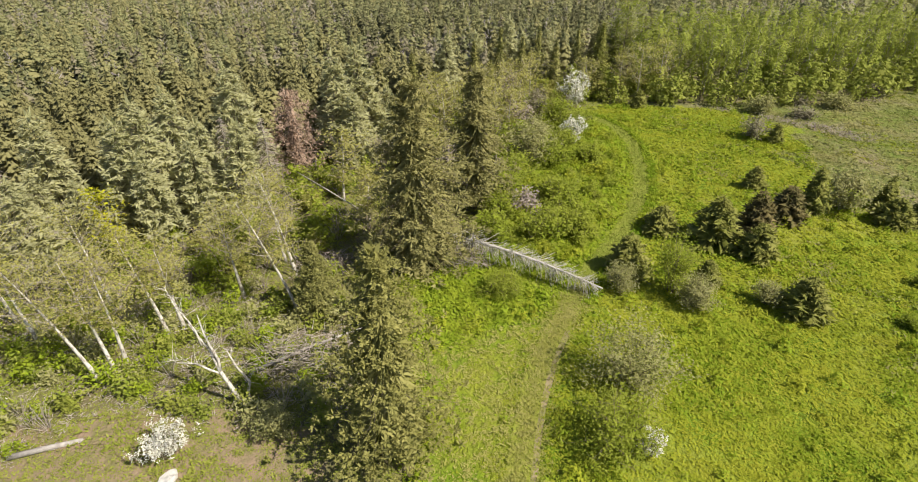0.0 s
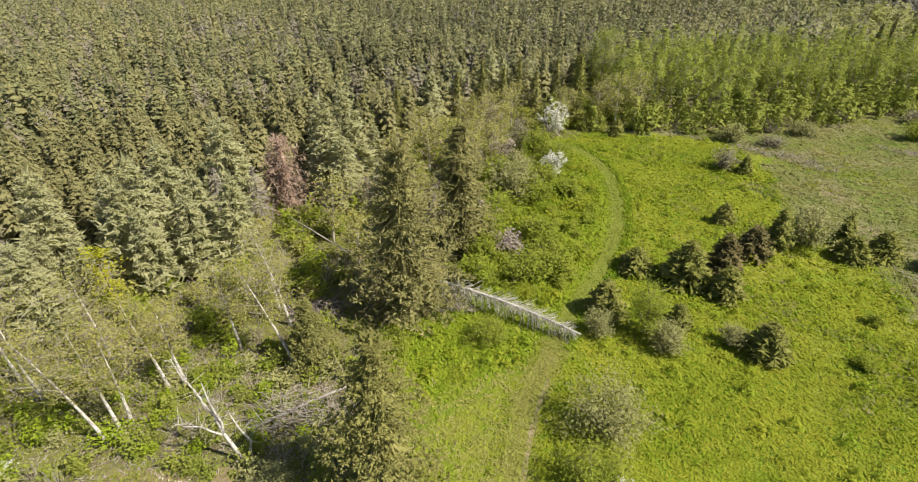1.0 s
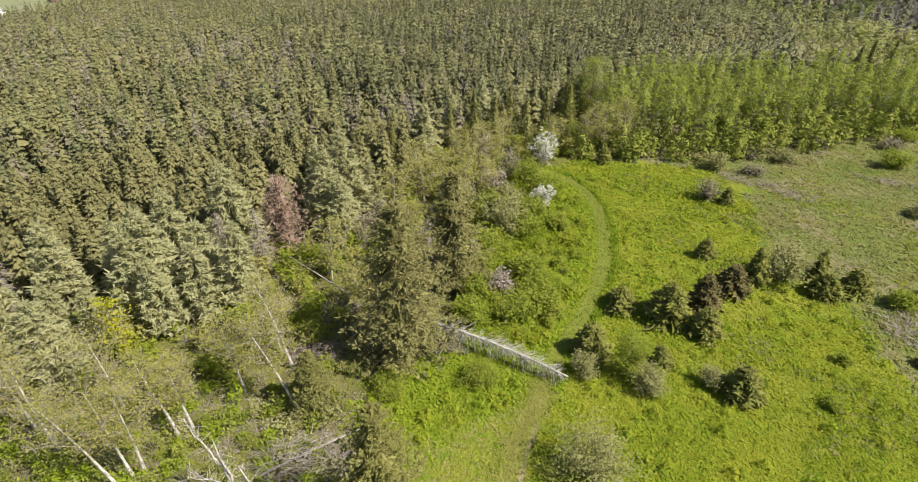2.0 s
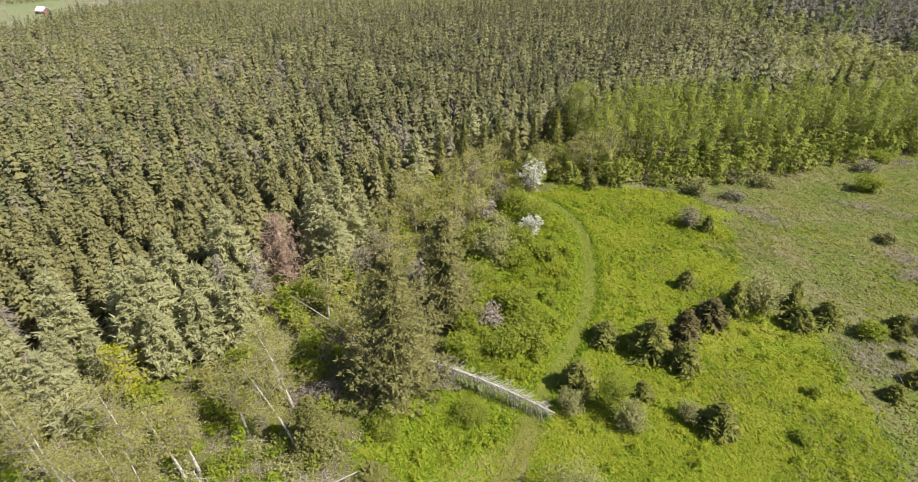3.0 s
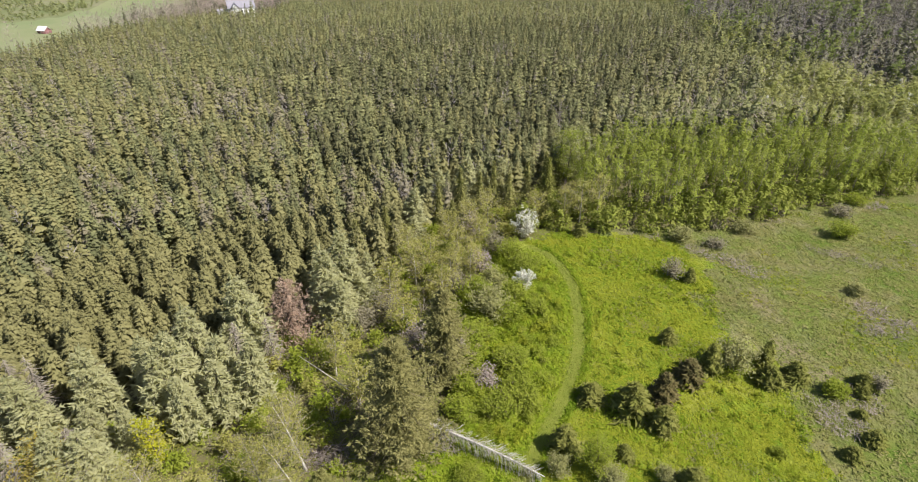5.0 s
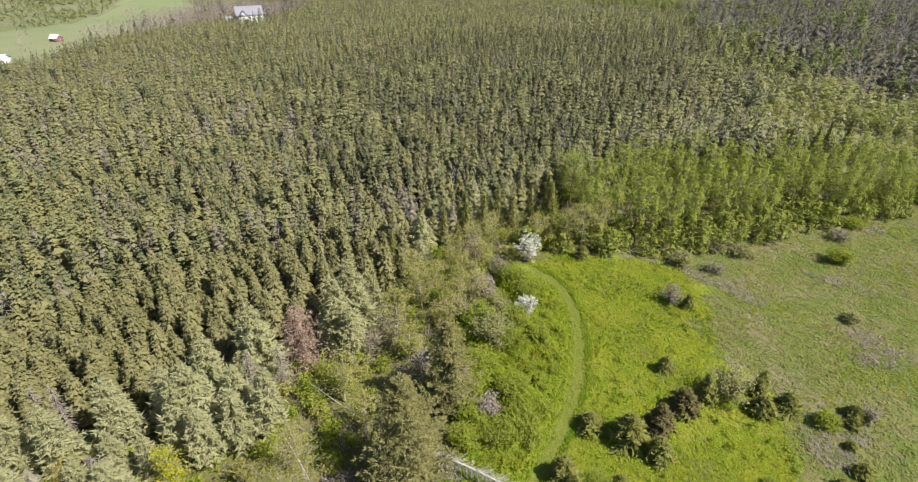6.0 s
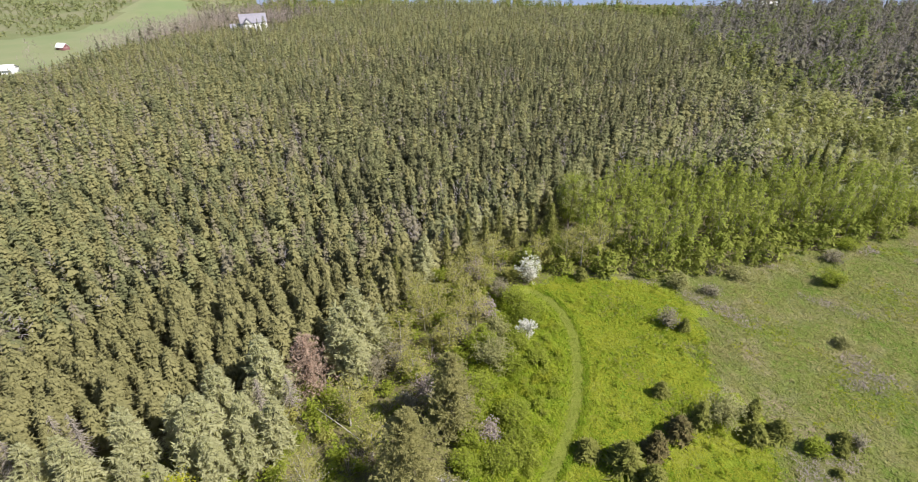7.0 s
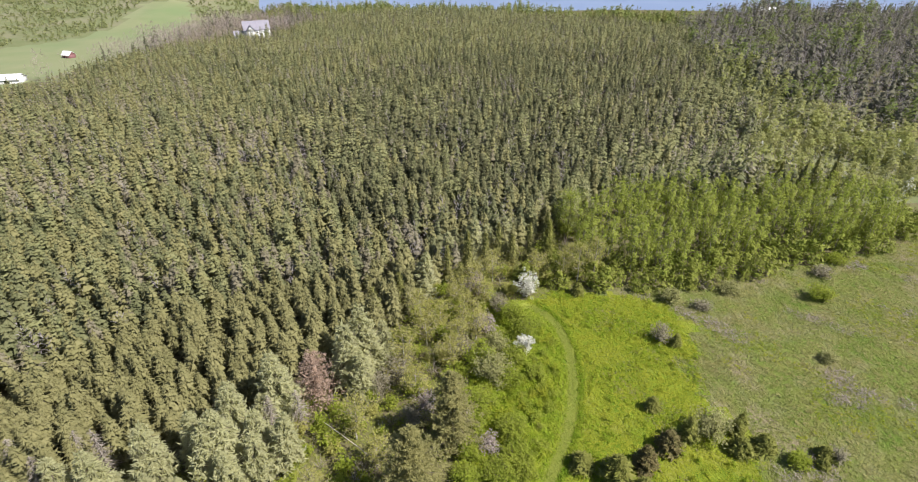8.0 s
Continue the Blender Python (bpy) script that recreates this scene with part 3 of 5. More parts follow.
def broadleaf(h, r, seed, limbs=16, twigs=7, leaves=6, leaf=0.2, lo=0.3, trunk_r=0.12, lean=(0, 0), rise=0.5, flat=0.35, spread=0.16, tri=False, widest=0.55, wood_sides=5, bend=0.025):
    """Trunk with limbs and twigs, and a crown of leaves round the twigs. Returns trunk, branches and crown."""
    g = rng_of(seed)
    P, wood = stem(h * 0.93, trunk_r, seed, bend, wood_sides, lean)
    parts_ = []
    f = lo + (0.97 - lo) * (np.arange(limbs) + g.rand(limbs)) / limbs
    az = np.arange(limbs) * 2.4 + g.rand(limbs)
    A = np.stack([np.interp(f, np.linspace(0, 1, 8), P[:, i]) for i in range(3)], 1)
    prof = np.sin(np.pi * np.clip(((f - lo) / (1 - lo)) ** (np.log(0.5) / np.log(widest)), 0.06, 0.94)) ** 0.7
    R = r * prof * (0.7 + 0.5 * g.rand(limbs))
    B = A + np.stack([R * np.cos(az), R * np.sin(az), R * rise * (0.6 + 0.8 * g.rand(limbs)) + 0.03 * h], 1)
    for a, b, ff in zip(A, B, f):
        m = (a + b) / 2 + np.array([0, 0, -0.06 * np.linalg.norm(b - a)])
        parts_.append(tube([a, m, b], [trunk_r * (1.05 - ff) * 0.5 + 0.006, trunk_r * (1.05 - ff) * 0.3 + 0.005, 0.006], 4))
    s = 0.3 + 0.75 * g.rand(limbs, twigs)
    Q = (A[:, None] + (B - A)[:, None] * s[..., None]).reshape(-1, 3)
    tw = dirs(g, len(Q), 0.35) * (np.repeat(R, twigs) * 0.45 + 0.02 * h)[:, None] * (0.5 + 0.7 * g.rand(len(Q)))[:, None]
    E = Q + tw
    parts_.append(sticks(Q, E, 0.012 * max(trunk_r / 0.12, 0.5), 0.004))
    w = 0.15 + 0.95 * g.rand(len(Q), leaves)
    C = (Q[:, None] + tw[:, None] * w[..., None]).reshape(-1, 3) + g.normal(size=(len(Q) * leaves, 3)) * spread * r * np.array([1, 1, 0.8])
    D = dirs(g, len(C), 0.1) * np.array([1, 1, 0.5])
    S = np.cross(D, unit(np.array([0, 0, 1.0]) + 0.45 * g.normal(size=D.shape)))
    L = leaf * (0.6 + 0.8 * g.rand(len(C)))
    return wood, join(parts_), blades(C, D, L, L * 0.62, S, tri, 0.03)


def shrub(h, r, seed, stems=14, twigs=8, leaves=6, leaf=0.14, spread=0.13, bare=0.0, tri=False):
    """Many-stemmed bush: fanned stems, twigs and leaves. Returns wood and leaves."""
    g = rng_of(seed)
    az = np.arange(stems) * 2.4 + g.rand(stems)
    R = r * np.sqrt((np.arange(stems) + 0.5) / stems) * (0.8 + 0.4 * g.rand(stems))
    H = h * (1.02 - 0.5 * (R / r) ** 2) * (0.75 + 0.35 * g.rand(stems))
    A = np.stack([R * 0.15 * np.cos(az), R * 0.15 * np.sin(az), np.full(stems, -0.05)], 1)
    B = np.stack([R * np.cos(az), R * np.sin(az), H], 1)
    M = A * 0.5 + B * 0.5 + np.array([0, 0, 0.12 * h])
    parts_ = [sticks(A, M, 0.03, 0.02), sticks(M, B, 0.02, 0.006)]
    s = 0.15 + 0.85 * g.rand(stems, twigs)
    Q = np.where(s[..., None] < 0.5, A[:, None] + (M - A)[:, None] * s[..., None] * 2, M[:, None] + (B - M)[:, None] * (s[..., None] * 2 - 1)).reshape(-1, 3)
    tw = dirs(g, len(Q), 0.45) * (0.32 * r * (0.5 + 0.8 * g.rand(len(Q))))[:, None]
    parts_.append(sticks(Q, Q + tw, 0.010, 0.004))
    w = 0.2 + 0.9 * g.rand(len(Q), leaves)
    C = (Q[:, None] + tw[:, None] * w[..., None]).reshape(-1, 3) + g.normal(size=(len(Q) * leaves, 3)) * spread * r
    C[:, 2] = np.maximum(C[:, 2], 0.03)
    D = dirs(g, len(C), 0.2) * np.array([1, 1, 0.5])
    S = np.cross(D, unit(np.array([0, 0, 1.0]) + 0.45 * g.normal(size=D.shape)))
    L = leaf * (0.6 + 0.8 * g.rand(len(C)))
    return join(parts_), blades(C, D, L, L * 0.6, S, tri, 0.03)


def put_conifer(name, label, x, y, h, r, seed, mat, group="", bark=BARK, twigs=0, category="spruce", core=0.6, **kw):
    ob = thing(name, label, category, x, y, group=group)
    part("trunk", join([stem(h * 0.96, 0.011 * h + 0.03, seed, 0.004)[1]] + ([dead_twigs(h, r, seed + 1, twigs, 0.08, 0.75)] if twigs else [])), bark, ob, smooth=True)
    tiers = max(12, int(kw.get("whorls", 20) * 1.6))
    part("crown", join([tufts(h, r, seed, **kw), skirts(h, r * core, seed, tiers, 26, kw.get("low", 0.05), kw.get("power", 0.5), 0.2, 0.7)]), mat, ob)
    return ob


def put_broadleaf(name, label, x, y, h, r, seed, mat, group="", bark=BIRCHBARK, category="tree", **kw):
    ob = thing(name, label, category, x, y, group=group)
    wood, twigs_, crown = broadleaf(h, r, seed, **kw)
    part("trunk", wood, bark, ob, smooth=True)
    part("branchwork", twigs_, DEADTWIG, ob)
    part("crown", crown, mat, ob)
    return ob


def put_shrub(name, label, x, y, h, r, seed, mat, group="", bark=BROWNTWIG, category="shrub", **kw):
    ob = thing(name, label, category, x, y, group=group)
    wood, leaves_ = shrub(h, r, seed, **kw)
    part("stemwork", wood, bark, ob)
    part("foliage", leaves_, mat, ob)
    return ob


# ---- the two old spruces and their neighbours at the forest edge ----
put_conifer("spruce_tree", "tall old white spruce beside the fallen grey tree", -3.6, 39.8, 16.3, 5.5, 11, SPRUCE_AGED, twigs=70, whorls=28, per=10, clumps=5, leaves=18, size=0.08, low=0.04, power=0.55, ragged=0.45, flat=0.5, width=0.3)
put_conifer("spruce_tree", "narrow old spruce with a bare grey lower trunk", 1.7, 50.3, 14.5, 4.5, 12, SPRUCE_AGED, twigs=60, whorls=24, per=9, clumps=4, leaves=16, size=0.09, low=0.14, power=0.5, ragged=0.5, flat=0.5)
put_conifer("spruce_tree", "dense green spruce at the edge of the track", -3.9, 20.6, 13.8, 4.3, 13, SPRUCE_NEAR, twigs=20, whorls=24, per=10, clumps=7, leaves=18, size=0.056, low=0.03, power=0.6, ragged=0.5, width=0.42, flat=0.6, core=0.5)
put_conifer("spruce_tree", "small bushy spruce behind the brush pile", -11.0, 33.2, 6.4, 2.8, 14, SPRUCE_OLD, whorls=17, per=9, clumps=4, leaves=18, size=0.1, low=0.03, power=0.75)
put_conifer("spruce_tree", "ragged dark spruce at the end of the clearing", 25.0, 98.0, 11.0, 3.0, 15, SPRUCE_DARK, twigs=30, whorls=20, per=8, clumps=3, leaves=10, size=0.12, power=0.7)
put_conifer("spruce_tree", "red-brown dead spruce at the plantation edge", -19.4, 60.2, 10.0, 4.1, 16, RED_DEAD, twigs=80, whorls=22, per=8, clumps=3, leaves=10, size=0.13, ragged=0.5, low=0.1, power=0.5, width=0.22, core=0.3)

for i, (x, y, h) in enumerate([(21.0, 99.0, 10.0), (30.0, 108.0, 10.5), (26.0, 105.0, 9.5), (17.0, 97.5, 8.0), (36.0, 110.0, 10.0), (23.5, 90.5, 4.5), (-2.0, 87.0, 10.5), (2.5, 91.5, 9.5), (7.0, 95.0, 11.0), (11.0, 96.5, 9.0), (14.0, 98.5, 10.5), (-7.0, 82.5, 9.5), (-11.5, 77.0, 10.0), (5.0, 89.0, 7.0), (98.0, 123.0, 11.5), (103.0, 126.0, 12.5), (107.0, 124.5, 11.0), (110.0, 128.0, 12.0), (94.0, 127.0, 10.5), (88.0, 128.0, 10.0)]):
    put_conifer("spruce_tree", "dark spruce at the corner of the plantation", x, y, h, 2.3, 160 + i, SPRUCE_OLD, twigs=24, whorls=17, per=7, clumps=3, leaves=8, size=0.14, power=0.7, ragged=0.45)

# young spruces in the meadow: x, y, height, radius, look
YOUNG = [(19.7, 45.4, 2.6, 1.7, 0), (14.6, 38.6, 3.6, 1.7, 0), (23.9, 43.2, 4.4, 2.2, 0), (28.3, 44.6, 4.2, 1.6, 1), (26.7, 40.5, 3.2, 1.6, 0), (32.8, 47.4, 3.4, 1.8, 1), (36.1, 48.8, 4.6, 1.4, 0), (43.8, 49.3, 3.0, 1.0, 0), (42.9, 46.3, 2.7, 1.7, 0), (46.3, 46.4, 3.0, 1.7, 0), (42.7, 68.9, 2.6, 1.0, 0), (33.2, 54.8, 2.5, 1.15, 0), (20.9, 37.0, 2.0, 1.0, 0), (26.5, 32.5, 3.2, 1.6, 0), (45.7, 34.8, 1.7, 1.1, 0), (52.9, 43.0, 1.6, 0.9, 0), (29.0, 85.5, 2.6, 1.3, 0), (45.0, 50.4, 3.2, 0.9, 0), (49.5, 36.5, 1.7, 1.2, 0), (54.2, 44.6, 2.0, 1.3, 0), (50.5, 40.0, 1.2, 0.8, 0)]
for i, (x, y, h, r, look_) in enumerate(YOUNG):
    young = thing("young_spruce", "browned young spruce in the meadow" if look_ else "dark green young spruce in the meadow", "spruce", x, y, group="young spruces in the meadow")
    part("trunk", stem(h, 0.03 + 0.012 * h, 100 + i, 0.004)[1], BARK, young, smooth=True)
    part("crown", boughs(h * 1.1, r * 1.15, 100 + i, 16, 10, 9, 0.0, 0.2, 0.62, 0.3, 0.13, 0.12, 0.27, 0.36, 0.08), SPRUCE_BROWN if look_ else SPRUCE_DARK, young)

# ---- shrubs in the open land: x, y, height, radius, look ----
SHRUBS = [(11.3, 25.3, 4.3, 3.1, "willow"), (9.2, 20.6, 3.2, 2.9, "green"), (17.3, 35.5, 5.6, 1.9, "green"), (18.4, 33.6, 2.6, 1.7, "willow"), (13.2, 35.6, 2.6, 1.4, "willow"), (39.7, 49.4, 4.6, 2.9, "willow"), (24.3, 33.8, 2.0, 1.2, "willow"), (40.6, 70.6, 3.0, 2.3, "brown"), (55.7, 44, 2.2, 1.4, "brown"), (49.9, 43.8, 1.5, 1.6, "green"), (76.5, 80, 2.8, 2.6, "green"), (67.2, 63.2, 1.4, 1.5, "willow"), (8.9, 63, 5.6, 3.2, "willow"), (8.2, 44.5, 2.8, 2.8, "green"), (6.9, 49.0, 2.6, 2.0, "mauve"), (10.5, 52, 3.0, 2.6, "green"), (9, 75, 4.2, 2.3, "mauve"), (-7, 64, 5.0, 2.6, "brown"), (-9.5, 61, 4.4, 2.2, "brown"), (-2, 56.5, 4.6, 2.0, "mauve"), (-4.5, 54, 4.0, 1.9, "brown"), (4.5, 69, 4.5, 2.2, "brown"), (12, 81, 4.6, 2.0, "brown"), (8, 86, 5.5, 2.2, "mauve"), (5, 52.5, 3.5, 2.3, "green"), (3.2, 44, 3.0, 2.1, "green"), (12, 62, 2.7, 2.3, "green"), (16.5, 74, 3.5, 3.1, "green"), (16, 63, 2.2, 1.8, "green"), (28.8, 45.5, 1.6, 1.2, "willow"), (33.5, 30.6, 0.9, 0.9, "green"), (38, 35.8, 0.8, 0.9, "green"), (52, 79, 1.2, 2.2, "brown"), (47, 82, 2.4, 2.2, "willow"), (82, 88, 2.0, 2.4, "brown"), (60, 84, 1.8, 2.2, "willow"), (55, 86, 1.4, 1.8, "brown"), (70, 90, 1.6, 2.2, "brown"), (88, 93, 1.8, 2.4, "green"), (6, 56.5, 4.1, 2.9, "green"), (10.8, 47.5, 2.6, 2.4, "green"), (13.5, 66.5, 3.0, 2.3, "green"), (10.5, 70, 3.4, 2.2, "willow"), (14.5, 78.5, 4.0, 2.9, "green"), (7.5, 66.5, 4.5, 2.6, "green"), (4.0, 48.0, 3.0, 1.9, "green"), (11.5, 45.0, 2.2, 1.9, "green"), (-4.5, 34.5, 1.6, 1.8, "green"), (3.5, 35.5, 1.6, 1.9, "green"), (-10.9, 21.5, 2.0, 1.2, "willow")]
LOOKS = {"willow": (WILLOW_LEAF, "grey-green willow bush in the meadow"), "green": (SHRUB_LEAF, "leafy light green bush in the meadow"), "mauve": (PINKTWIG, "bare mauve-grey twiggy bush in the grass"), "brown": (TWIGGY, "brown-grey twiggy bush just coming into bud")}
for i, (x, y, h, r, look_) in enumerate(SHRUBS):
    put_shrub("bush", LOOKS[look_][1], x, y, h, r, 200 + i, LOOKS[look_][0], "bushes in the open land", stems=24 if r > 1.5 else 15, twigs=11, leaves=4 if look_ in ("mauve", "brown") else 18 if y < 36 else 9, leaf=(0.11 if y < 36 else 0.24) + 0.02 * r, tri=True)

# ---- blossoming bushes ----
for i, (x, y, h, r) in enumerate([(18.6, 85.5, 6.2, 2.8), (15.4, 69.0, 4.0, 1.8), (-16.6, 19.9, 2.6, 1.6), (10.9, 19.8, 2.0, 0.9), (-29.5, 22.5, 1.6, 1.4)]):
    put_shrub("blossom_bush", "bush covered in white blossom", x, y, h, r, 300 + i, BLOSSOM, "blossoming bushes", category="blossom bush", stems=18, twigs=9, leaves=12, leaf=0.13 if y < 40 else 0.24, spread=0.055, tri=True)

# ---- birches and dead stems at the forest edge: x, y, height, crown, lean ----
BIRCHES = [(-23.6, 25.4, 9.5, 2.6, (-4.0, 1.0)), (-23.0, 26.2, 9.0, 2.4, (-2.0, 1.5)), (-22.4, 26.6, 8.2, 2.2, (-0.6, 1.2)), (-21.4, 30.2, 8.5, 2.2, (-1.8, 1.0)), (-20.6, 31.0, 7.5, 2.0, (-0.8, 0.6)), (-12.4, 32.8, 9.5, 2.2, (-4.0, 2.0)), (-14.0, 38.0, 10.0, 2.4, (-2.2, 1.0)), (-15.6, 40.2, 9.0, 2.2, (-1.0, 1.2)), (-30.0, 29.0, 9.0, 2.8, (-1.5, 0.8)), (-27.0, 33.0, 9.0, 2.6, (-1.0, 0.5)), (-17.5, 35.0, 8.0, 2.4, (-1.0, 0.6)), (-33.5, 31.5, 9.5, 2.8, (-1.0, 0.4)), (-12.5, 52.0, 8.0, 2.5, (0.4, 0.6)), (-9.0, 47.0, 6.0, 2.2, (0.2, 0.4)), (-4.0, 60.0, 6.5, 2.6, (0.5, 0.5)), (2.0, 66.0, 6.6, 2.6, (0.2, 0.2)), (7.0, 73.0, 6.4, 2.6, (0.2, 0.3)), (-2.0, 72.0, 7.5, 2.6, (-0.3, 0.3)), (-38.0, 27.0, 8.0, 2.8, (-0.8, 0.2)), (30.0, 90.0, 9.0, 2.8, (0.2, 0.2)), (34.0, 92.0, 9.5, 2.8, (0.3, 0.2)), (27.0, 90.5, 7.5, 2.4, (-0.2, 0.2)), (21.5, 92.0, 6.5, 2.4, (0.1, 0.2)), (12.0, 91.0, 7.5, 2.6, (0.1, 0.2)), (4.0, 83.0, 7.5, 2.6, (-0.1, 0.2)), (8.0, 88.0, 7.0, 2.6, (0.1, 0.2)), (-6.0, 67.0, 8.0, 2.6, (0.1, 0.2)), (0.5, 76.0, 7.0, 2.4, (0.1, 0.2)), (5.0, 78.5, 6.5, 2.4, (0.2, 0.1)), (9.5, 82.5, 6.5, 2.2, (0.1, 0.2)), (-3.0, 78.0, 7.5, 2.4, (-0.1, 0.2)), (3.5, 71.0, 7.0, 2.4, (0.1, 0.1))]
for i, (x, y, h, r, ln) in enumerate(BIRCHES):
    put_broadleaf("birch_tree", "slender leaning white birch with thin spring leaves", x, y, h, r, 400 + i, BIRCH_LEAF, "birches at the forest edge", category="birch", limbs=20, twigs=8, leaves=11 if y < 45 else 7, leaf=0.15 if y < 45 else 0.27, tri=True, lo=0.45 if y < 36 else 0.25, trunk_r=0.15, lean=ln, spread=0.14, widest=0.5)

put_broadleaf("maple_tree", "small bright yellow-green maple among the birches", -29.8, 39.5, 8.0, 1.6, 430, MAPLE_LEAF, category="maple", bark=BARK, limbs=16, twigs=8, leaves=9, leaf=0.22, lo=0.15)
put_broadleaf("maple_tree", "bronze-leaved young maple at the forest edge", -39.5, 37.0, 7.5, 2.8, 432, BRONZE_LEAF, category="maple", bark=BARK, limbs=20, twigs=8, leaves=9, leaf=0.26, tri=True, lo=0.12)
put_broadleaf("maple_tree", "tall yellow-green tree in front of the plantation", 31.2, 106.1, 14.0, 3.6, 431, SHRUB_LEAF, category="maple", bark=BARK, limbs=34, twigs=10, leaves=14, leaf=0.26, tri=True, lo=0.2, trunk_r=0.18)


def snag(name, label, x, y, seed, forks, mat=BIRCHBARK, category="dead tree"):
    """A crooked leafless tree from a short list of stems (start, bend, end, radius)."""
    ob = thing(name, label, category, x, y)
    g = rng_of(seed)
    for a, m, b, r in forks:
        a, m, b = (np.array(v, float) for v in (a, m, b))
        P = [a, a * 0.5 + m * 0.5 + g.normal(size=3) * 0.08, m, m * 0.5 + b * 0.5 + g.normal(size=3) * 0.15, b]
        part("limb", tube(P, [r, r * 0.9, r * 0.75, r * 0.5, r * 0.2], 6), mat, ob, smooth=True)
        n = 26
        s = 0.35 + 0.65 * g.rand(n)
        Q = np.where(s[:, None] < 0.5, a + (m - a) * s[:, None] * 2, m + (b - m) * (s[:, None] * 2 - 1))
        part("twigwork", sticks(Q, Q + dirs(g, n, 0.5) * (0.4 + 0.9 * g.rand(n))[:, None], 0.02, 0.006), mat, ob)
    return ob


snag("dead_birch", "crooked pale dead birch with forked bare limbs", -13.6, 23.6, 500, [((0, 0, 0), (-1.0, 0.3, 2.6), (-2.6, 1.2, 5.6), 0.15), ((-1.0, 0.3, 2.6), (-1.3, 0.6, 4.2), (-1.9, 1.2, 6.4), 0.10), ((-0.9, 0.3, 2.4), (-2.4, 0.4, 3.2), (-4.2, 0.6, 3.4), 0.07), ((0.4, 0.2, 0), (0.5, 0.5, 1.6), (-0.6, 0.9, 3.9), 0.11), ((-1.9, 0.7, 4.4), (-2.4, 1.0, 6.0), (-3.4, 1.4, 8.2), 0.06)])


def dead_conifer(x, y, h, seed, lean):
    ob = thing("dead_spruce", "leafless grey dead spruce among living trees", "dead tree", x, y, group="dead spruces")
    P, wood = stem(h, 0.10, seed, 0.01, 6, lean)
    part("trunk", wood, DEADWOOD, ob, smooth=True)
    g = rng_of(seed + 1)
    n = 230
    f = 0.15 + 0.83 * g.rand(n)
    A = np.stack([np.interp(f, np.linspace(0, 1, 8), P[:, i]) for i in range(3)], 1)
    az = g.rand(n) * 6.283
    R = (1.6 * (1 - f) ** 0.7 + 0.25) * (0.5 + 0.6 * g.rand(n))
    B = A + np.stack([R * np.cos(az), R * np.sin(az), -0.25 * R], 1)
    C = B + np.stack([0.35 * R * np.cos(az + 0.6), 0.35 * R * np.sin(az + 0.6), -0.3 * R], 1)
    part("branchwork", join([sticks(A, B, 0.032, 0.014), sticks(A * 0.4 + B * 0.6, C, 0.022, 0.010)]), DEADTWIG, ob)
    return ob


for i, (x, y, h, ln) in enumerate([(-38.0, 39.5, 8.0, (0.8, -0.4)), (-43.0, 37.0, 8.5, (1.0, 0.2)), (-24.5, 52.5, 9.5, (0.3, 0.3)), (-20.8, 54.5, 9.0, (0.2, -0.4)), (-1.5, 55.0, 6.5, (0.4, 0.3)), (-49.0, 48.0, 9.0, (0.4, 0.4)), (-46.0, 34.5, 8.0, (0.8, 0.1)), (-31.0, 55.5, 9.5, (0.2, 0.2)), (3.5, 53.0, 5.5, (0.5, -0.2)), (-46.0, 48.0, 10.0, (0.5, -0.3)), (-57.0, 47.0, 9.5, (0.8, 0.2)), (-52.0, 44.0, 9.5, (0.6, 0.3))]):
    dead_conifer(x, y, h, 540 + 3 * i, ln)


def brush_pile(name, label, x, y, lx, ly, h, seed, n=420, mat=DEADTWIG, log=None):
    ob = thing(name, label, "brush pile", x, y)
    g = rng_of(seed)
    A = np.c_[(g.rand(n) - 0.5) * lx, (g.rand(n) - 0.5) * ly, np.zeros(n)]
    A[:, 2] = h * np.clip(1 - (2 * A[:, 0] / lx) ** 2, 0, 1) * g.rand(n)
    B = A + dirs(g, n, 0.1) * np.array([1.0, 0.7, 0.6]) * (0.5 + 1.3 * g.rand(n))[:, None]
    B[:, 2] = np.maximum(B[:, 2], 0.02)
    part("branchwork", sticks(A, B, 0.03, 0.01), mat, ob)
    if log:
        part("log", tube([np.array(log[0]), (np.array(log[0]) + np.array(log[1])) / 2 + np.array([0, 0, 0.15]), np.array(log[1])], [0.13, 0.11, 0.05], 7), DEADWOOD, ob, smooth=True)
    return ob


brush_pile("brush_pile", "tangle of dead grey branches under the crooked birch", -10.6, 27.2, 8.6, 3.2, 2.2, 510, 1000, DEADTWIG, log=((-3.4, -1.2, 0.5), (4.3, 1.6, 2.2)))
brush_pile("brush_pile", "low heap of dead brown brushwood in the shade", -12.0, 39.4, 5.2, 3.2, 1.2, 511, 520, PINKTWIG, log=((-2.6, 1.0, 0.4), (-0.6, 0.2, 0.7)))
brush_pile("brush_pile", "grey brushwood at the foot of the old spruce", 1.0, 40.2, 3.4, 3.0, 1.2, 512, 300)

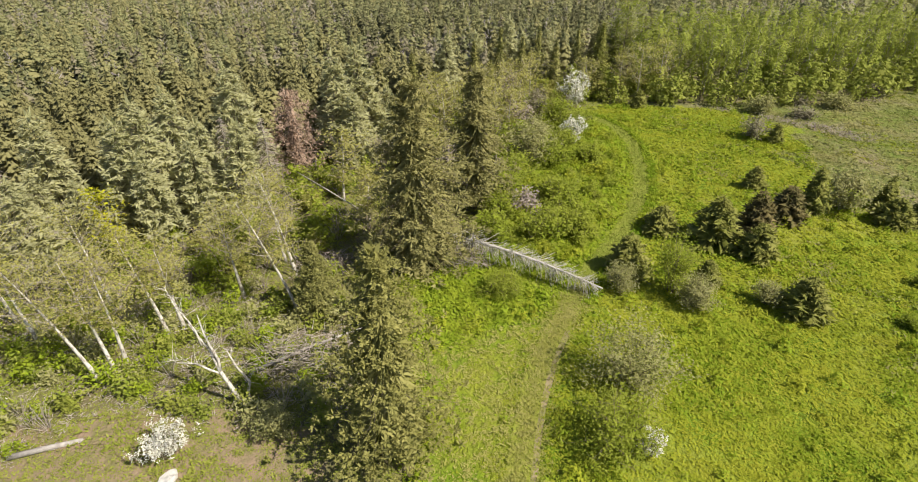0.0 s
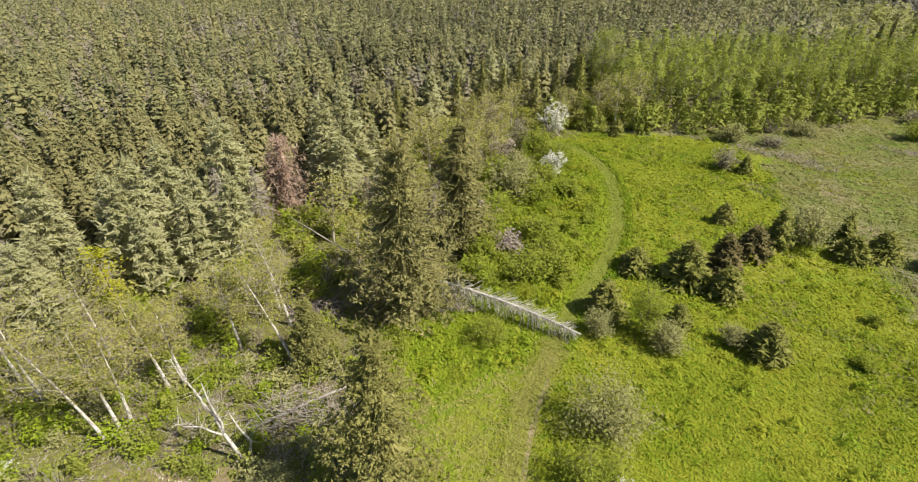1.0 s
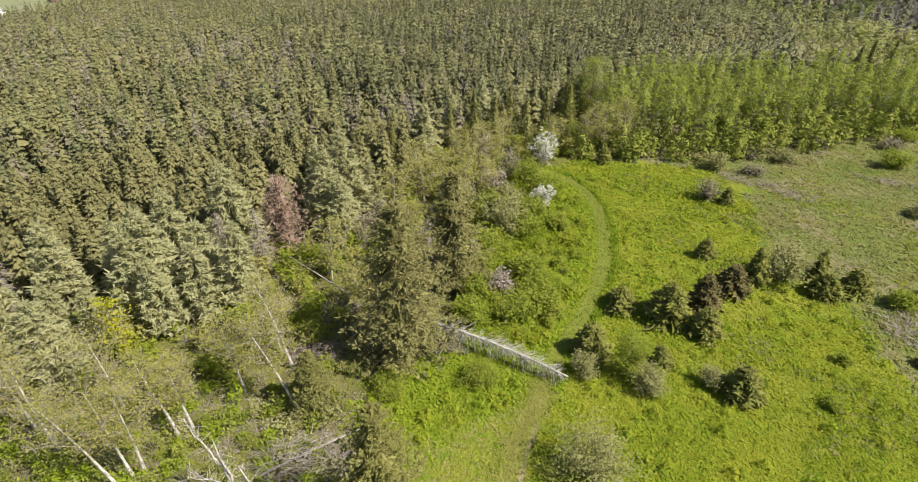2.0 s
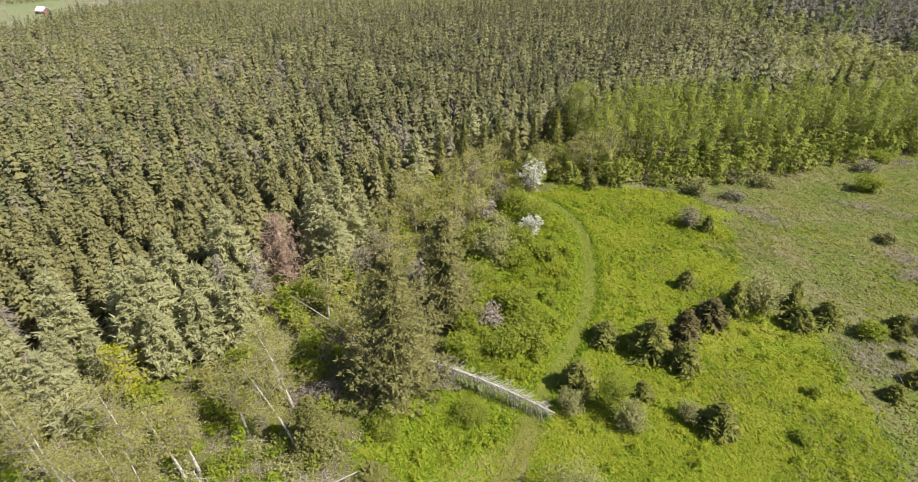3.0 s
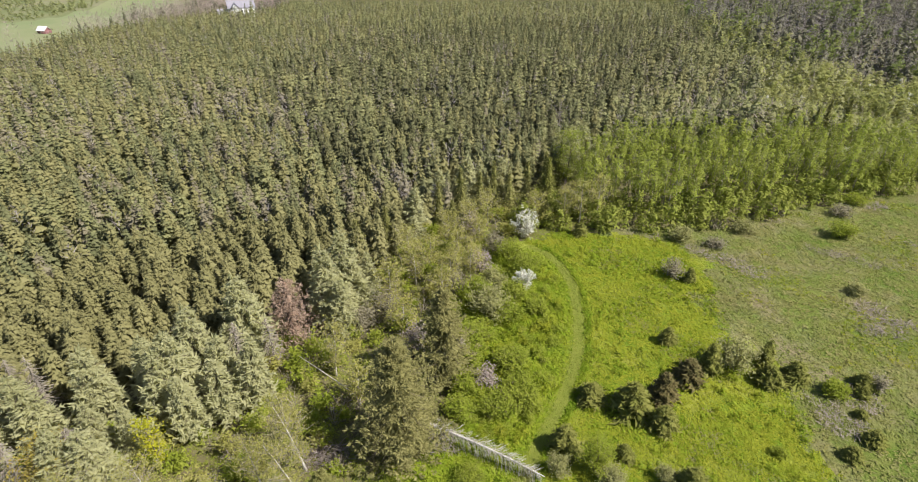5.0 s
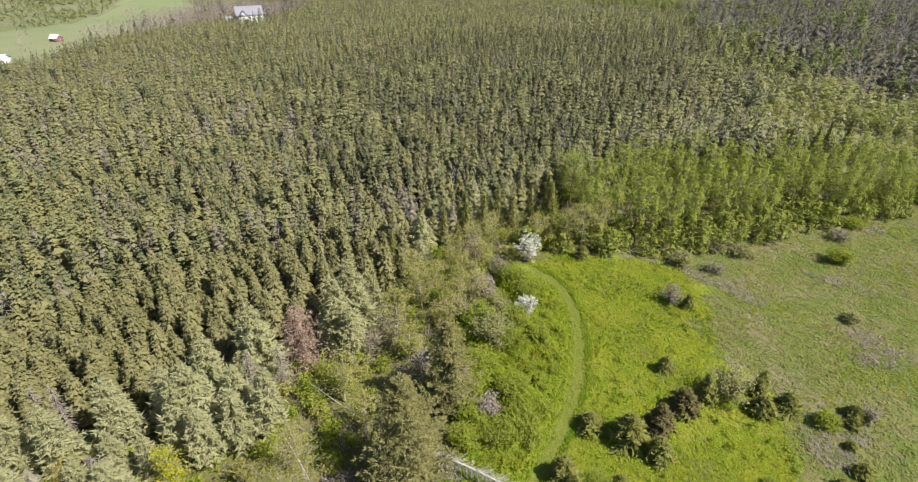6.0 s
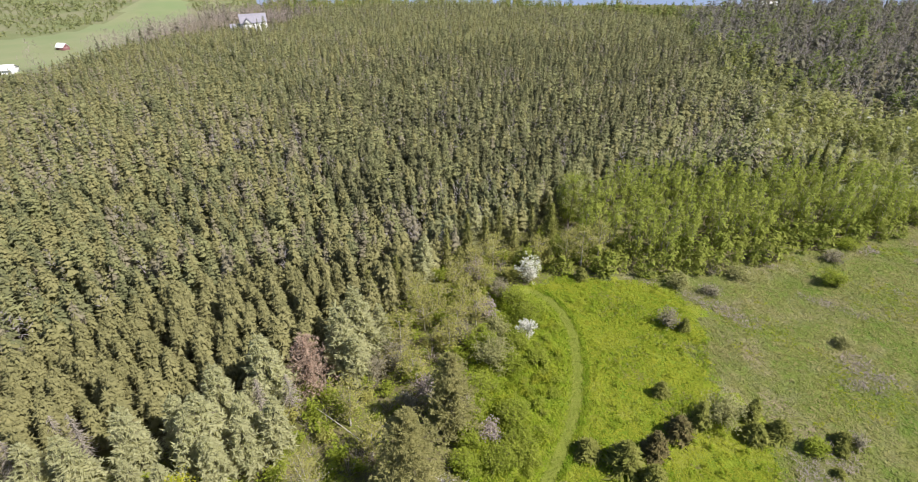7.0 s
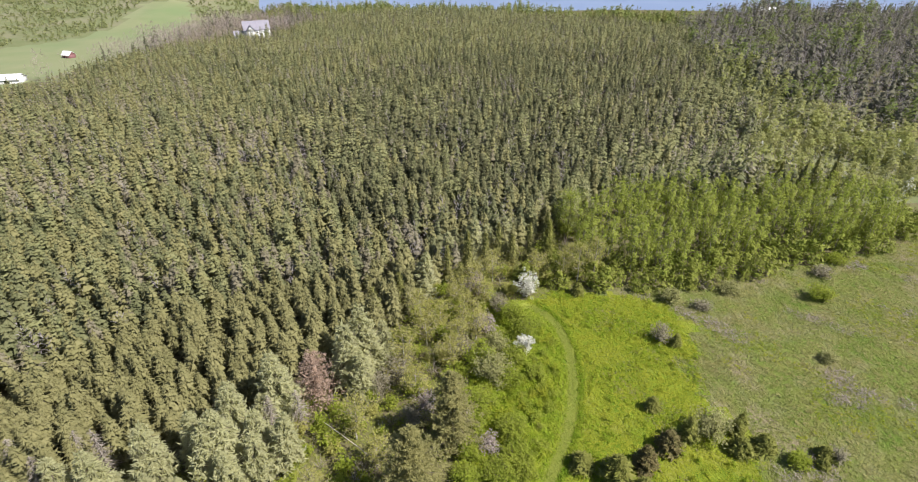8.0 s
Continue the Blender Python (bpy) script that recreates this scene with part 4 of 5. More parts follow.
# fallen dead tree that lies across the edge of the clearing, its dry boughs hanging
fallen = thing("fallen_tree", "fallen bleached dead spruce with dry hanging branches", "fallen tree", 0.5, 41.0)
a, b = np.array([-1.9, 1.4, 1.6]), np.array([11.0, -6.4, 1.0])
k = np.linspace(0, 1, 9)
LINE = a + (b - a) * k[:, None] + np.c_[np.zeros(9), np.zeros(9), 0.5 * np.sin(k * 3.1)]
part("trunk", tube(LINE, 0.17 - 0.12 * k, 7), BLEACHED, fallen, smooth=True)
g = rng_of(520)
n = 600
s = 0.05 + 0.9 * g.rand(n) ** 0.8
Q = np.stack([np.interp(s, k, LINE[:, i]) for i in range(3)], 1)
axis = unit(b - a)
D = unit(np.cross(axis, dirs(g, n)) * np.array([1, 1, 0.8]) + axis * 0.5 + np.array([0, 0, -0.3]))
E = Q + D * ((0.3 + 1.7 * g.rand(n) ** 1.6) * (1.1 - 0.3 * s))[:, None]
E[:, 2] = np.maximum(E[:, 2], 0.1)
part("branchwork", join([sticks(Q, E, 0.022, 0.009), sticks(Q * 0.4 + E * 0.6, E + dirs(g, n) * 0.35 + np.array([0, 0, -0.2]), 0.016, 0.007)]), PALETWIG, fallen)
part("prop", tube([(0.6, 0.0, -0.1), (0.7, -0.1, 1.2), (0.75, -0.1, 2.5)], [0.09, 0.08, 0.06], 6), DEADWOOD, fallen, smooth=True)
part("prop", tube([(-1.5, -0.2, -0.1), (-0.6, 0.2, 1.0), (0.9, 0.3, 2.4)], [0.07, 0.06, 0.05], 6), DEADWOOD, fallen, smooth=True)

pole = thing("fallen_birch", "thin pale birch leaning across the shade", "fallen tree", -10.5, 48.5)
part("trunk", tube([(0.6, -0.3, 0.9), (-3.0, 2.2, 1.9), (-7.4, 5.2, 3.0)], [0.08, 0.065, 0.035], 6), BIRCHBARK, pole, smooth=True)

# pale log, rocks and bare earth in the small glade
glog = thing("log", "short pale weathered log on the ground", "log", -23.7, 20.2)
part("trunk", tube([(-1.9, -0.6, 0.15), (0, 0, 0.2), (1.7, 0.6, 0.15)], [0.18, 0.17, 0.14], 8), DEADWOOD, glog, smooth=True)


def rock(x, y, s, seed):
    bm = bmesh.new()
    bmesh.ops.create_icosphere(bm, subdivisions=2, radius=s)
    for v in bm.verts:
        v.co *= 0.75 + 0.5 * noise.noise(v.co * 1.7 / s + Vector((seed, 0, 0)))
        v.co.z *= 0.55
    me = bpy.data.meshes.new("rock")
    bm.to_mesh(me)
    bm.free()
    me.materials.append(STONE)
    ob = new("rock", me)
    ob.location = (x, y, float(ground_z(x, y)) + 0.15 * s)
    return tagged(ob, "pale rock under the blossoming bush", "rock", "rocks in the glade")


for i, (x, y, s) in enumerate([(-15.8, 18.3, 0.7), (-15.0, 17.6, 0.55), (-16.8, 17.8, 0.45)]):
    rock(x, y, s, i * 3.3)
for i, (x, y, lx, ly) in enumerate([(-21.0, 21.5, 2.1, 0.9), (-15.6, 18.8, 1.2, 0.8), (-18.4, 20.6, 1.6, 0.9)]):
    q = np.linspace(0, 2 * np.pi, 21)[:-1]
    rr = 1 + 0.25 * np.sin(q * 3 + i) + 0.15 * np.sin(q * 5 + 2 * i)
    ring = np.stack([x + lx * rr * np.cos(q), y + ly * rr * np.sin(q)], 1)
    V = np.concatenate([[[x, y]], (ring + [x, y]) / 2, ring])
    T = [(0, 1 + j, 1 + (j + 1) % 20) for j in range(20)] + [(1 + j, 21 + j, 21 + (j + 1) % 20) for j in range(20)] + [(1 + j, 21 + (j + 1) % 20, 1 + (j + 1) % 20) for j in range(20)]
    ob = new("bare_earth", mesh_of("bare_earth", np.c_[V, ground_z(V[:, 0], V[:, 1]) + 0.05], T, EARTH, smooth=True))
    tagged(ob, "patch of pale bare earth in the glade", "ground", kind="structure")

# ---- larches along the plantation edge ----
LARCHES = []
for i in range(5):
    ob = thing("larch_tree", "soft grey-green larch at the plantation edge", "larch", 0, 0, 0.0, "larches at the plantation edge")
    h, r = 10.6 + 0.7 * i, 2.5 + 0.15 * i
    part("trunk", join([stem(h * 0.96, 0.13, 600 + i, 0.006)[1], dead_twigs(h, r, 640 + i, 60, 0.05, 0.8, 0.022)]), BARK, ob, smooth=True)
    part("crown", boughs(h, r * 0.95, 600 + i, 30, 8, 16, 0.1, 0.12, 0.6, 0.4, 0.08, 0.05, 0.26, 0.34, 0.1), LARCH, ob)
    LARCHES.append(ob)
g = rng_of(650)
EDGE = [(-34.0, 37.0), (-36.5, 41.5), (-31.0, 45.5), (-38.5, 46.0), (-27.5, 44.0), (-24.5, 46.0), (-21.5, 47.5), (-26.0, 50.0), (-14.0, 63.0), (-11.5, 66.0), (-12.5, 61.0), (-43.0, 43.0), (-34.0, 49.5), (-30.0, 52.5), (-46.5, 38.0), (-48.5, 43.0), (-15.5, 66.5), (-9.5, 70.0), (-24.0, 57.0), (8.0, 98.0), (3.0, 96.0), (33.0, 112.0), (38.0, 116.0), (-3.0, 86.0), (16.0, 103.0), (12.0, 100.0), (-33.0, 41.5), (-29.5, 48.0), (-37.5, 36.0), (-51.0, 39.0), (-27.0, 55.5)]
for i, (x, y) in enumerate(EDGE):
    m = Matrix.Translation((x, y, float(ground_z(x, y)) - 0.05)) @ pose(0, 0, 0, g.normal() * 3.5, g.normal() * 3.5, g.rand() * 360) @ Matrix.Scale(0.62 + 0.5 * g.rand(), 4)
    if i < 5:
        LARCHES[i].matrix_basis = m
    else:
        copy_thing(LARCHES[i % 5], m @ Matrix.Scale(1 / LARCHES[i % 5].scale[0], 4))

# ---- spruce plantation ----
PLANTATION = [(-75, 26), (-52, 44), (-38, 52), (-26, 60), (-17, 72), (-6, 80), (4, 94), (20, 103), (34, 116), (43, 128), (60, 135), (88, 161), (121, 197), (135, 246), (150, 290), (184, 395), (150, 450), (100, 476), (50, 515), (0, 540), (-90, 520), (-100, 440), (-108, 396), (-146, 380), (-176, 346), (-186, 300), (-186, 262), (-330, 222), (-330, 26)]


def grid_in(poly, step, g, jit=0.55):
    xs = [p[0] for p in poly]
    ys = [p[1] for p in poly]
    X, Y = np.meshgrid(np.arange(min(xs), max(xs), step), np.arange(min(ys), max(ys), step * 0.9), indexing="ij")
    X = X + (np.arange(X.shape[1])[None] % 2) * step * 0.5
    X, Y = (X + (g.rand(*X.shape) - 0.5) * 2 * jit * step).ravel(), (Y + (g.rand(*Y.shape) - 0.5) * 2 * jit * step).ravel()
    k = inside(X, Y, poly) & (np.abs(X) < 0.98 * Y + 32) & (g.rand(len(X)) > 0.05)
    return X[k], Y[k]


def scatter_mesh(templates, X, Y, S, g, tall=None, tilt=0.03):
    """Many plants in one mesh: templates turned, sized and set on the ground."""
    pick = g.randint(len(templates), size=len(X))
    Z = ground_z(X, Y) - 0.05
    out = []
    for k, (V, T) in enumerate(templates):
        w = np.where(pick == k)[0]
        if not len(w):
            continue
        a = g.rand(len(w)) * 6.283
        c, s = np.cos(a)[:, None], np.sin(a)[:, None]
        sc = S[w][:, None]
        st = sc * (1 if tall is None else tall[w][:, None])
        tx, ty = g.normal(size=(2, len(w), 1)) * tilt
        zz = V[None, :, 2] * st
        W = np.stack([(V[None, :, 0] * c - V[None, :, 1] * s) * sc + tx * zz, (V[None, :, 0] * s + V[None, :, 1] * c) * sc + ty * zz, zz], -1)
        W += np.stack([X[w], Y[w], Z[w]], 1)[:, None]
        out.append((W.reshape(-1, 3), (T[None] + len(V) * np.arange(len(w))[:, None, None]).reshape(-1, 3)))
    return join(out)


def stuff(name, geo, mat, label, category):
    return tagged(new(name, mesh_of(name, *geo, mat)), label, category, kind="stuff")


g = rng_of(700)
PX, PY = grid_in(PLANTATION, 2.45, g)
D = np.hypot(PX, PY)
near = D < 150
PX, PY, D = PX[near], PY[near], D[near]
order = np.argsort(np.hypot(PX + 10, PY - 20))
PX, PY = PX[order], PY[order]
SPRUCES = []
for i in range(6):
    ob = thing("plantation_spruce", "slim olive-green spruce in a dense plantation", "spruce", 0, 0, 0.0, "spruces of the plantation")
    h, r = 8.8, 1.6 + 0.09 * i
    part("trunk", join([stem(h * 0.96, 0.10, 700 + i, 0.005, 5)[1], dead_twigs(h, r, 720 + i, 14, 0.1, 0.6, 0.018)]), BARK, ob, smooth=True)
    part("crown", boughs(h, r, 700 + i, 17, 8, 5, 0.12, 0.3, 0.66, 0.36, 0.25, 0.24, 0.36, 0.4), SPRUCE, ob)
    SPRUCES.append(ob)
for i in range(300):
    m = Matrix.Translation((PX[i], PY[i], float(ground_z(PX[i], PY[i])) - 0.05)) @ pose(0, 0, 0, g.normal() * 2, g.normal() * 2, g.rand() * 360) @ Matrix.Scale(0.68 + 0.44 * g.rand(), 4)
    if i < 6:
        SPRUCES[i].matrix_basis = m
    else:
        copy_thing(SPRUCES[i % 6], m @ Matrix.Scale(1 / SPRUCES[i % 6].scale[0], 4))

MID = [boughs(8.8, 1.65 + 0.07 * i, 740 + i, 10, 5, 2, 0.22, 0.3, 0.66, 0.38, 0.42, 0.3, 0.45, 0.55) for i in range(7)]
FAR = [boughs(8.8, 1.5 + 0.07 * i, 760 + i, 6, 4, 1, 0.3, 0.35, 0.62, 0.4, 0.6, 0.3, 0.5, 0.7) for i in range(8)]
PLUME_FAR = [boughs(9.8, 1.7 + 0.1 * i, 785 + i, 6, 4, 1, 0.25, 0.1, 0.6, 0.4, 0.4, 0.2, 0.5, 0.5, 0.1) for i in range(4)]
PLUME = [boughs(10.2, 1.7 + 0.1 * i, 775 + i, 9, 5, 3, 0.2, 0.05, 0.6, 0.4, 0.3, 0.15, 0.5, 0.4, 0.12) for i in range(4)]
FEATHER = [conifer(9.0, 1.3, 780 + i, whorls=9, per=4, sprigs=1, low=0.15, sprig=0.8, width=0.17, power=0.5, tri=True, droop=-0.3, twig_up=0.5) for i in range(4)]
WOODS = (("spruce_woods", MID, FAR, SPRUCE, "dense plantation of slim olive-green spruces", "spruce woods"), ("larch_woods", PLUME, PLUME_FAR, MIXED, "pale larches scattered through the plantation", "larch woods"), ("dead_woods", FEATHER, FEATHER, DARKTWIG, "dead grey trees among the plantation spruces", "dead trees"), ("green_spruce_woods", MID, FAR, SPRUCE_GREEN, "green spruces with some haze in their colour, commoner far off", "spruce woods"), ("thin_spruce_woods", MID, FAR, SPRUCE_GREY, "thin grey-brown spruces scattered through the plantation", "spruce woods"), ("deep_green_spruce_woods", MID, FAR, SPRUCE_DEEP, "dark green taller spruces in the middle of the plantation", "spruce woods"))


def kinds_of(X, Y, g):
    """0 spruce, 1 larch, 2 dead: larches gather at the edges. Towards the shore more larch and bluish green imitate
    haze.
    """
    u = g.rand(len(X)) + 0.14 * wave(X, Y, 22.0)
    k = np.zeros(len(X), int)
    k[u < 0.10 + 0.2 * (Y > 330) + 0.25 * inside(X, Y, [(30, 104), (60, 130), (95, 160), (130, 200), (150, 290), (120, 260), (100, 210), (60, 160), (30, 135)])] = 1
    v = g.rand(len(X)) + 0.25 * wave(X, Y, 40.0) + 0.0006 * (Y - 150)
    k[(k == 0) & (v > 0.62)] = 3
    k[(k == 0) & (v < 0.16)] = 4
    deep = inside(X + 10 * wave(X, Y, 30.0), Y, [(-20, 112), (20, 126), (55, 150), (115, 210), (146, 300), (90, 330), (-20, 300), (-60, 220), (-30, 130)])
    k[deep & (k != 1) & (g.rand(len(X)) < 0.65)] = 5
    k[u > 0.92] = 2
    return k


def plant(X, Y, g, far):
    kk = kinds_of(X, Y, g)
    for c, (nm, close_, dist_, mat, lb, cat) in enumerate(WOODS):
        w = kk == c
        if w.any():
            size, turn = 0.68 + 0.42 * g.rand(w.sum()) + 0.1 * wave(X[w], Y[w], 15.0), g.randint(100000)
            stuff(nm, scatter_mesh(dist_ if far else close_, X[w], Y[w], size, rng_of(turn)), mat, lb, cat)


plant(PX[300:], PY[300:], g, False)
FX, FY = grid_in(PLANTATION, 2.6, g)
k = (np.hypot(FX, FY) >= 150) & (np.hypot(FX, FY) < 260)
plant(FX[k], FY[k], g, True)
FX, FY = grid_in(PLANTATION, 2.8, g)
k = np.hypot(FX, FY) >= 260
plant(FX[k], FY[k], g, True)

# ---- aspen grove behind the meadow ----
ASPENS = []
for i in range(6):
    ob = thing("aspen_tree", "slender aspen with pale trunk and fresh green leaves", "aspen", 0, 0, 0.0, "aspens of the grove")
    wood, twigs_, _ = broadleaf(11.6, 1.0, 800 + i, limbs=12, twigs=2, leaves=1, lo=0.2, trunk_r=0.11, rise=2.0, wood_sides=4)
    part("trunk", wood, ASPENBARK, ob, smooth=True)
    part("branchwork", twigs_, ASPENBARK, ob)
    part("crown", plume_crown(12.0, 1.5 + 0.1 * i, 800 + i, 340, 0.2, 0.48, 0.55, 0.52, 0.4, 8), ASPEN_LEAF, ob)
    ASPENS.append(ob)
GROVE = [(31, 94), (46, 88), (57, 92), (72, 95), (85, 96), (104, 97), (112, 106), (114, 118), (104, 122), (85, 119), (72, 118), (60, 124), (46, 122), (38, 113), (32, 104)]
AX, AY = grid_in(GROVE, 2.75, g)
for i, (x, y) in enumerate(zip(AX, AY)):
    m = Matrix.Translation((x, y, float(ground_z(x, y)) - 0.05)) @ pose(0, 0, 0, g.normal() * 2, g.normal() * 2, g.rand() * 360) @ Matrix.Scale(0.66 + 0.42 * g.rand(), 4)
    if i < 6:
        ASPENS[i].matrix_basis = m
    else:
        copy_thing(ASPENS[i % 6], m @ Matrix.Scale(1 / ASPENS[i % 6].scale[0], 4))
THICKET = [plume_crown(3.8, 1.7, 820 + i, 150, 0.03, 0.5, 0.6, 0.4, 0.4, 8) for i in range(4)]
g2 = rng_of(830)
TX, TY = grid_in([(28, 86), (46, 84), (62, 86), (80, 91), (104, 96), (126, 108), (122, 116), (98, 105), (76, 101), (58, 97), (44, 95), (26, 96), (16, 92), (20, 87)], 2.5, g2)
g3 = rng_of(831)
stuff("thicket", scatter_mesh(THICKET, TX, TY, 0.6 + 1.0 * g3.rand(len(TX)) ** 1.5, g3), THICKET_LEAF, "leafy green saplings along the foot of the grove", "thicket")

# ---- mixed woods beyond the grove and along the shore ----
CLUMP = [plume_crown(9.0, 2.6, 840 + i, 110, 0.1, 1.0, 0.6, 0.5, 0.3, 8) for i in range(5)]
SAPLING = [plume_crown(6.4, 1.8 + 0.12 * i, 845 + i, 110, 0.05, 0.8, 0.65, 0.45, 0.3, 7) for i in range(5)]
MOUND = [plume_crown(3.0, 2.6, 855 + i, 46, 0.05, 1.3, 0.6, 0.4, 0.3, 4) for i in range(4)]
BARE = FEATHER
PALE = [(84, 131), (106, 127), (124, 122), (150, 126), (172, 160), (156, 180), (150, 203), (128, 202), (112, 172), (94, 150)]
DARKWOOD = [(172, 162), (260, 180), (520, 330), (520, 460), (300, 520), (190, 430), (149, 292), (152, 260), (146, 212), (158, 187)]
GAP = [(46, 123), (60, 121), (85, 120), (104, 123), (112, 127), (86, 133), (96, 151), (114, 173), (130, 203), (140, 246), (150, 290), (135, 246), (121, 197), (88, 161), (60, 135)]
STRIP = [(122, 199), (130, 201), (152, 201), (160, 230), (162, 300), (150, 300), (134, 246)]
MAUVE = [(-170, 545), (-128, 556), (-87, 503), (-81, 462), (-120, 458), (-150, 470)]
SHORE = [(-150, 480), (-90, 520), (0, 542), (50, 517), (100, 476), (150, 450), (190, 415), (225, 465), (160, 482), (110, 502), (60, 540), (0, 572), (-140, 590)]
MARGIN = [(-330, 262), (-206, 281), (-196, 316), (-178, 350), (-150, 398), (-140, 430), (-100, 440), (-120, 500), (-185, 500), (-190, 452), (-196, 364), (-200, 300), (-330, 275)]
for poly, step, size, nm, mt, temps, lb in (
        (PALE, 2.5, 0.9, "mixed_woods", PALE_LEAF, SAPLING, "pale spring-green young trees beyond the grove"),
        (DARKWOOD, 5.0, 1.1, "leafy_woods", FAR_LEAF, CLUMP, "fresh green leafy trees among dark woods"),
        (DARKWOOD, 6.4, 1.15, "dark_woods", SPRUCE_BLACK, FAR, "dark spruces of the far woods"),
        (DARKWOOD, 4.0, 1.1, "bare_woods", DARKTWIG, BARE, "bare grey trees of the far woods"),
        (PALE, 15.0, 0.55, "blossom_woods", BLOSSOM, CLUMP, "white blossoming trees beyond the grove"),
        (PALE, 7.0, 0.8, "larch_woods", MIXED, PLUME_FAR, "pale larches beyond the grove"),
        (PALE, 6.5, 0.8, "bare_woods", DEADTWIG, BARE, "bare grey young trees beyond the grove"),
        (GAP, 3.0, 0.85, "bare_woods", DEADTWIG, BARE, "bare grey trees between grove and plantation"),
        (GAP, 3.6, 0.85, "larch_woods", MIXED, PLUME_FAR, "pale larches between grove and plantation"),
        (GAP, 4.2, 0.9, "spruce_woods", SPRUCE_GREEN, FAR, "green spruces between grove and plantation"),
        (GAP, 5.5, 0.7, "mixed_woods", PALE_LEAF, SAPLING, "pale young trees between grove and plantation"),
        ([(-152, 396), (-104, 400), (-104, 411), (-152, 409)], 4.4, 0.85, "margin_spruces", SPRUCE_GREEN, FAR, "green spruces in front of the white house"),
        (STRIP, 4.0, 0.95, "spruce_woods", SPRUCE_GREEN, FAR, "green spruces along the edge of the far woods"),
        (STRIP, 5.0, 0.95, "leafy_woods", PALE_LEAF, CLUMP, "pale leafy trees along the edge of the far woods"),
        (MAUVE, 3.4, 0.9, "bare_scrub", PINKTWIG, BARE, "bare mauve trees behind the white house"),
        (MAUVE, 9.0, 0.9, "shore_spruces", SPRUCE_BLACK, FAR, "dark spruces behind the white house"),
        (SHORE, 5.0, 0.9, "shore_woods", FAR_LEAF, CLUMP, "light green trees along the shore"),
        (MARGIN, 13.0, 0.95, "margin_spruces", SPRUCE_BLACK, FAR, "dark spruces between plantation and hay field"),
        (SHORE, 6.0, 1.0, "shore_spruces", SPRUCE_OLD, FAR, "dark spruces along the shore"),
        (SCRUB, 4.4, 0.62, "scrub", SCRUB_LEAF, MOUND, "low light green scrub beyond the hay field"),
        (MARGIN, 3.0, 1.0, "bare_scrub", PINKTWIG, BARE, "bare mauve trees between plantation and hay field")):
    g4 = rng_of(860 + int(step * 10))
    X, Y = grid_in(poly, step, g4)
    if nm == "mixed_woods" and poly is PALE:
        k = wave(X, Y, 11.0) + 0.6 * wave(X, Y, 5.0) > -0.35
        X, Y = X[k], Y[k]
    if nm == "scrub":
        k = (ground_z(X, Y) > -9.2) & (wave(X, Y, 19.0) + 0.6 * wave(X, Y, 8.0) > -0.55)
        X, Y = X[k], Y[k]
    k = np.hypot(X + 222, Y - 289) > 17
    X, Y = X[k], Y[k]
    if nm == "leafy_woods" and poly is DARKWOOD:
        k = wave(X, Y, 17.0) + 0.5 * wave(X, Y, 7.0) > 0.3
        X, Y = X[k], Y[k]
    if len(X):
        stuff(nm, scatter_mesh(temps, X, Y, size * (0.6 + 0.8 * g4.rand(len(X))) * (1 + 0.35 * wave(X, Y, 23.0)), g4), mt, lb, "woods")

# ---- undergrowth ----
def scatter_clumps(X, Y, g, leaves, length, width, up, tri=False, sink=0.0, lie=0.35, fine=False):
    if fine:
        k = np.concatenate([np.arange(len(X)), np.where(Y < 42)[0], np.where(Y < 32)[0]])
        X, Y = X[k] + g.normal(size=len(k)) * 0.12, Y[k] + g.normal(size=len(k)) * 0.12
    n = len(X)
    P = np.repeat(np.c_[X, Y, ground_z(X, Y) + 0.0 - sink], leaves, 0)
    D = dirs(g, n * leaves, up)
    D[:, 2] = np.abs(D[:, 2]) * lie
    size = np.repeat((0.65 + 0.7 * g.rand(n)) * (np.interp(Y, [18, 60], [0.55, 1.0]) if fine else 1.0), leaves)
    P[:, :2] += g.normal(size=(n * leaves, 2)) * (length * 0.75)
    P[:, 2] += g.rand(n * leaves) * length * 0.45 * size
    S = np.cross(D, unit(np.array([0, 0, 1.0]) + 0.35 * g.normal(size=D.shape)))
    L = length * size * (0.6 + 0.8 * g.rand(n * leaves))
    return blades(P, D, L, L * width, S, tri, 0.04)


def field(poly, step, g, keep_track=1.4, avoid=None, patch=None):
    X, Y = grid_in(poly, step, g, 0.5)
    X, Y = X + g.normal(size=len(X)) * 0.6, Y + g.normal(size=len(X)) * 0.6
    k = (track_gap(X, Y) > keep_track) & (Y > 6)
    if avoid:
        k &= ~inside(X + g.normal(size=len(X)) * 1.2 + edge_shift(X, Y), Y, avoid)
    if patch:
        k &= wave(X, Y, patch[0]) + 0.5 * wave(X, Y, patch[0] * 0.31) > patch[1]
    return X[k], Y[k]


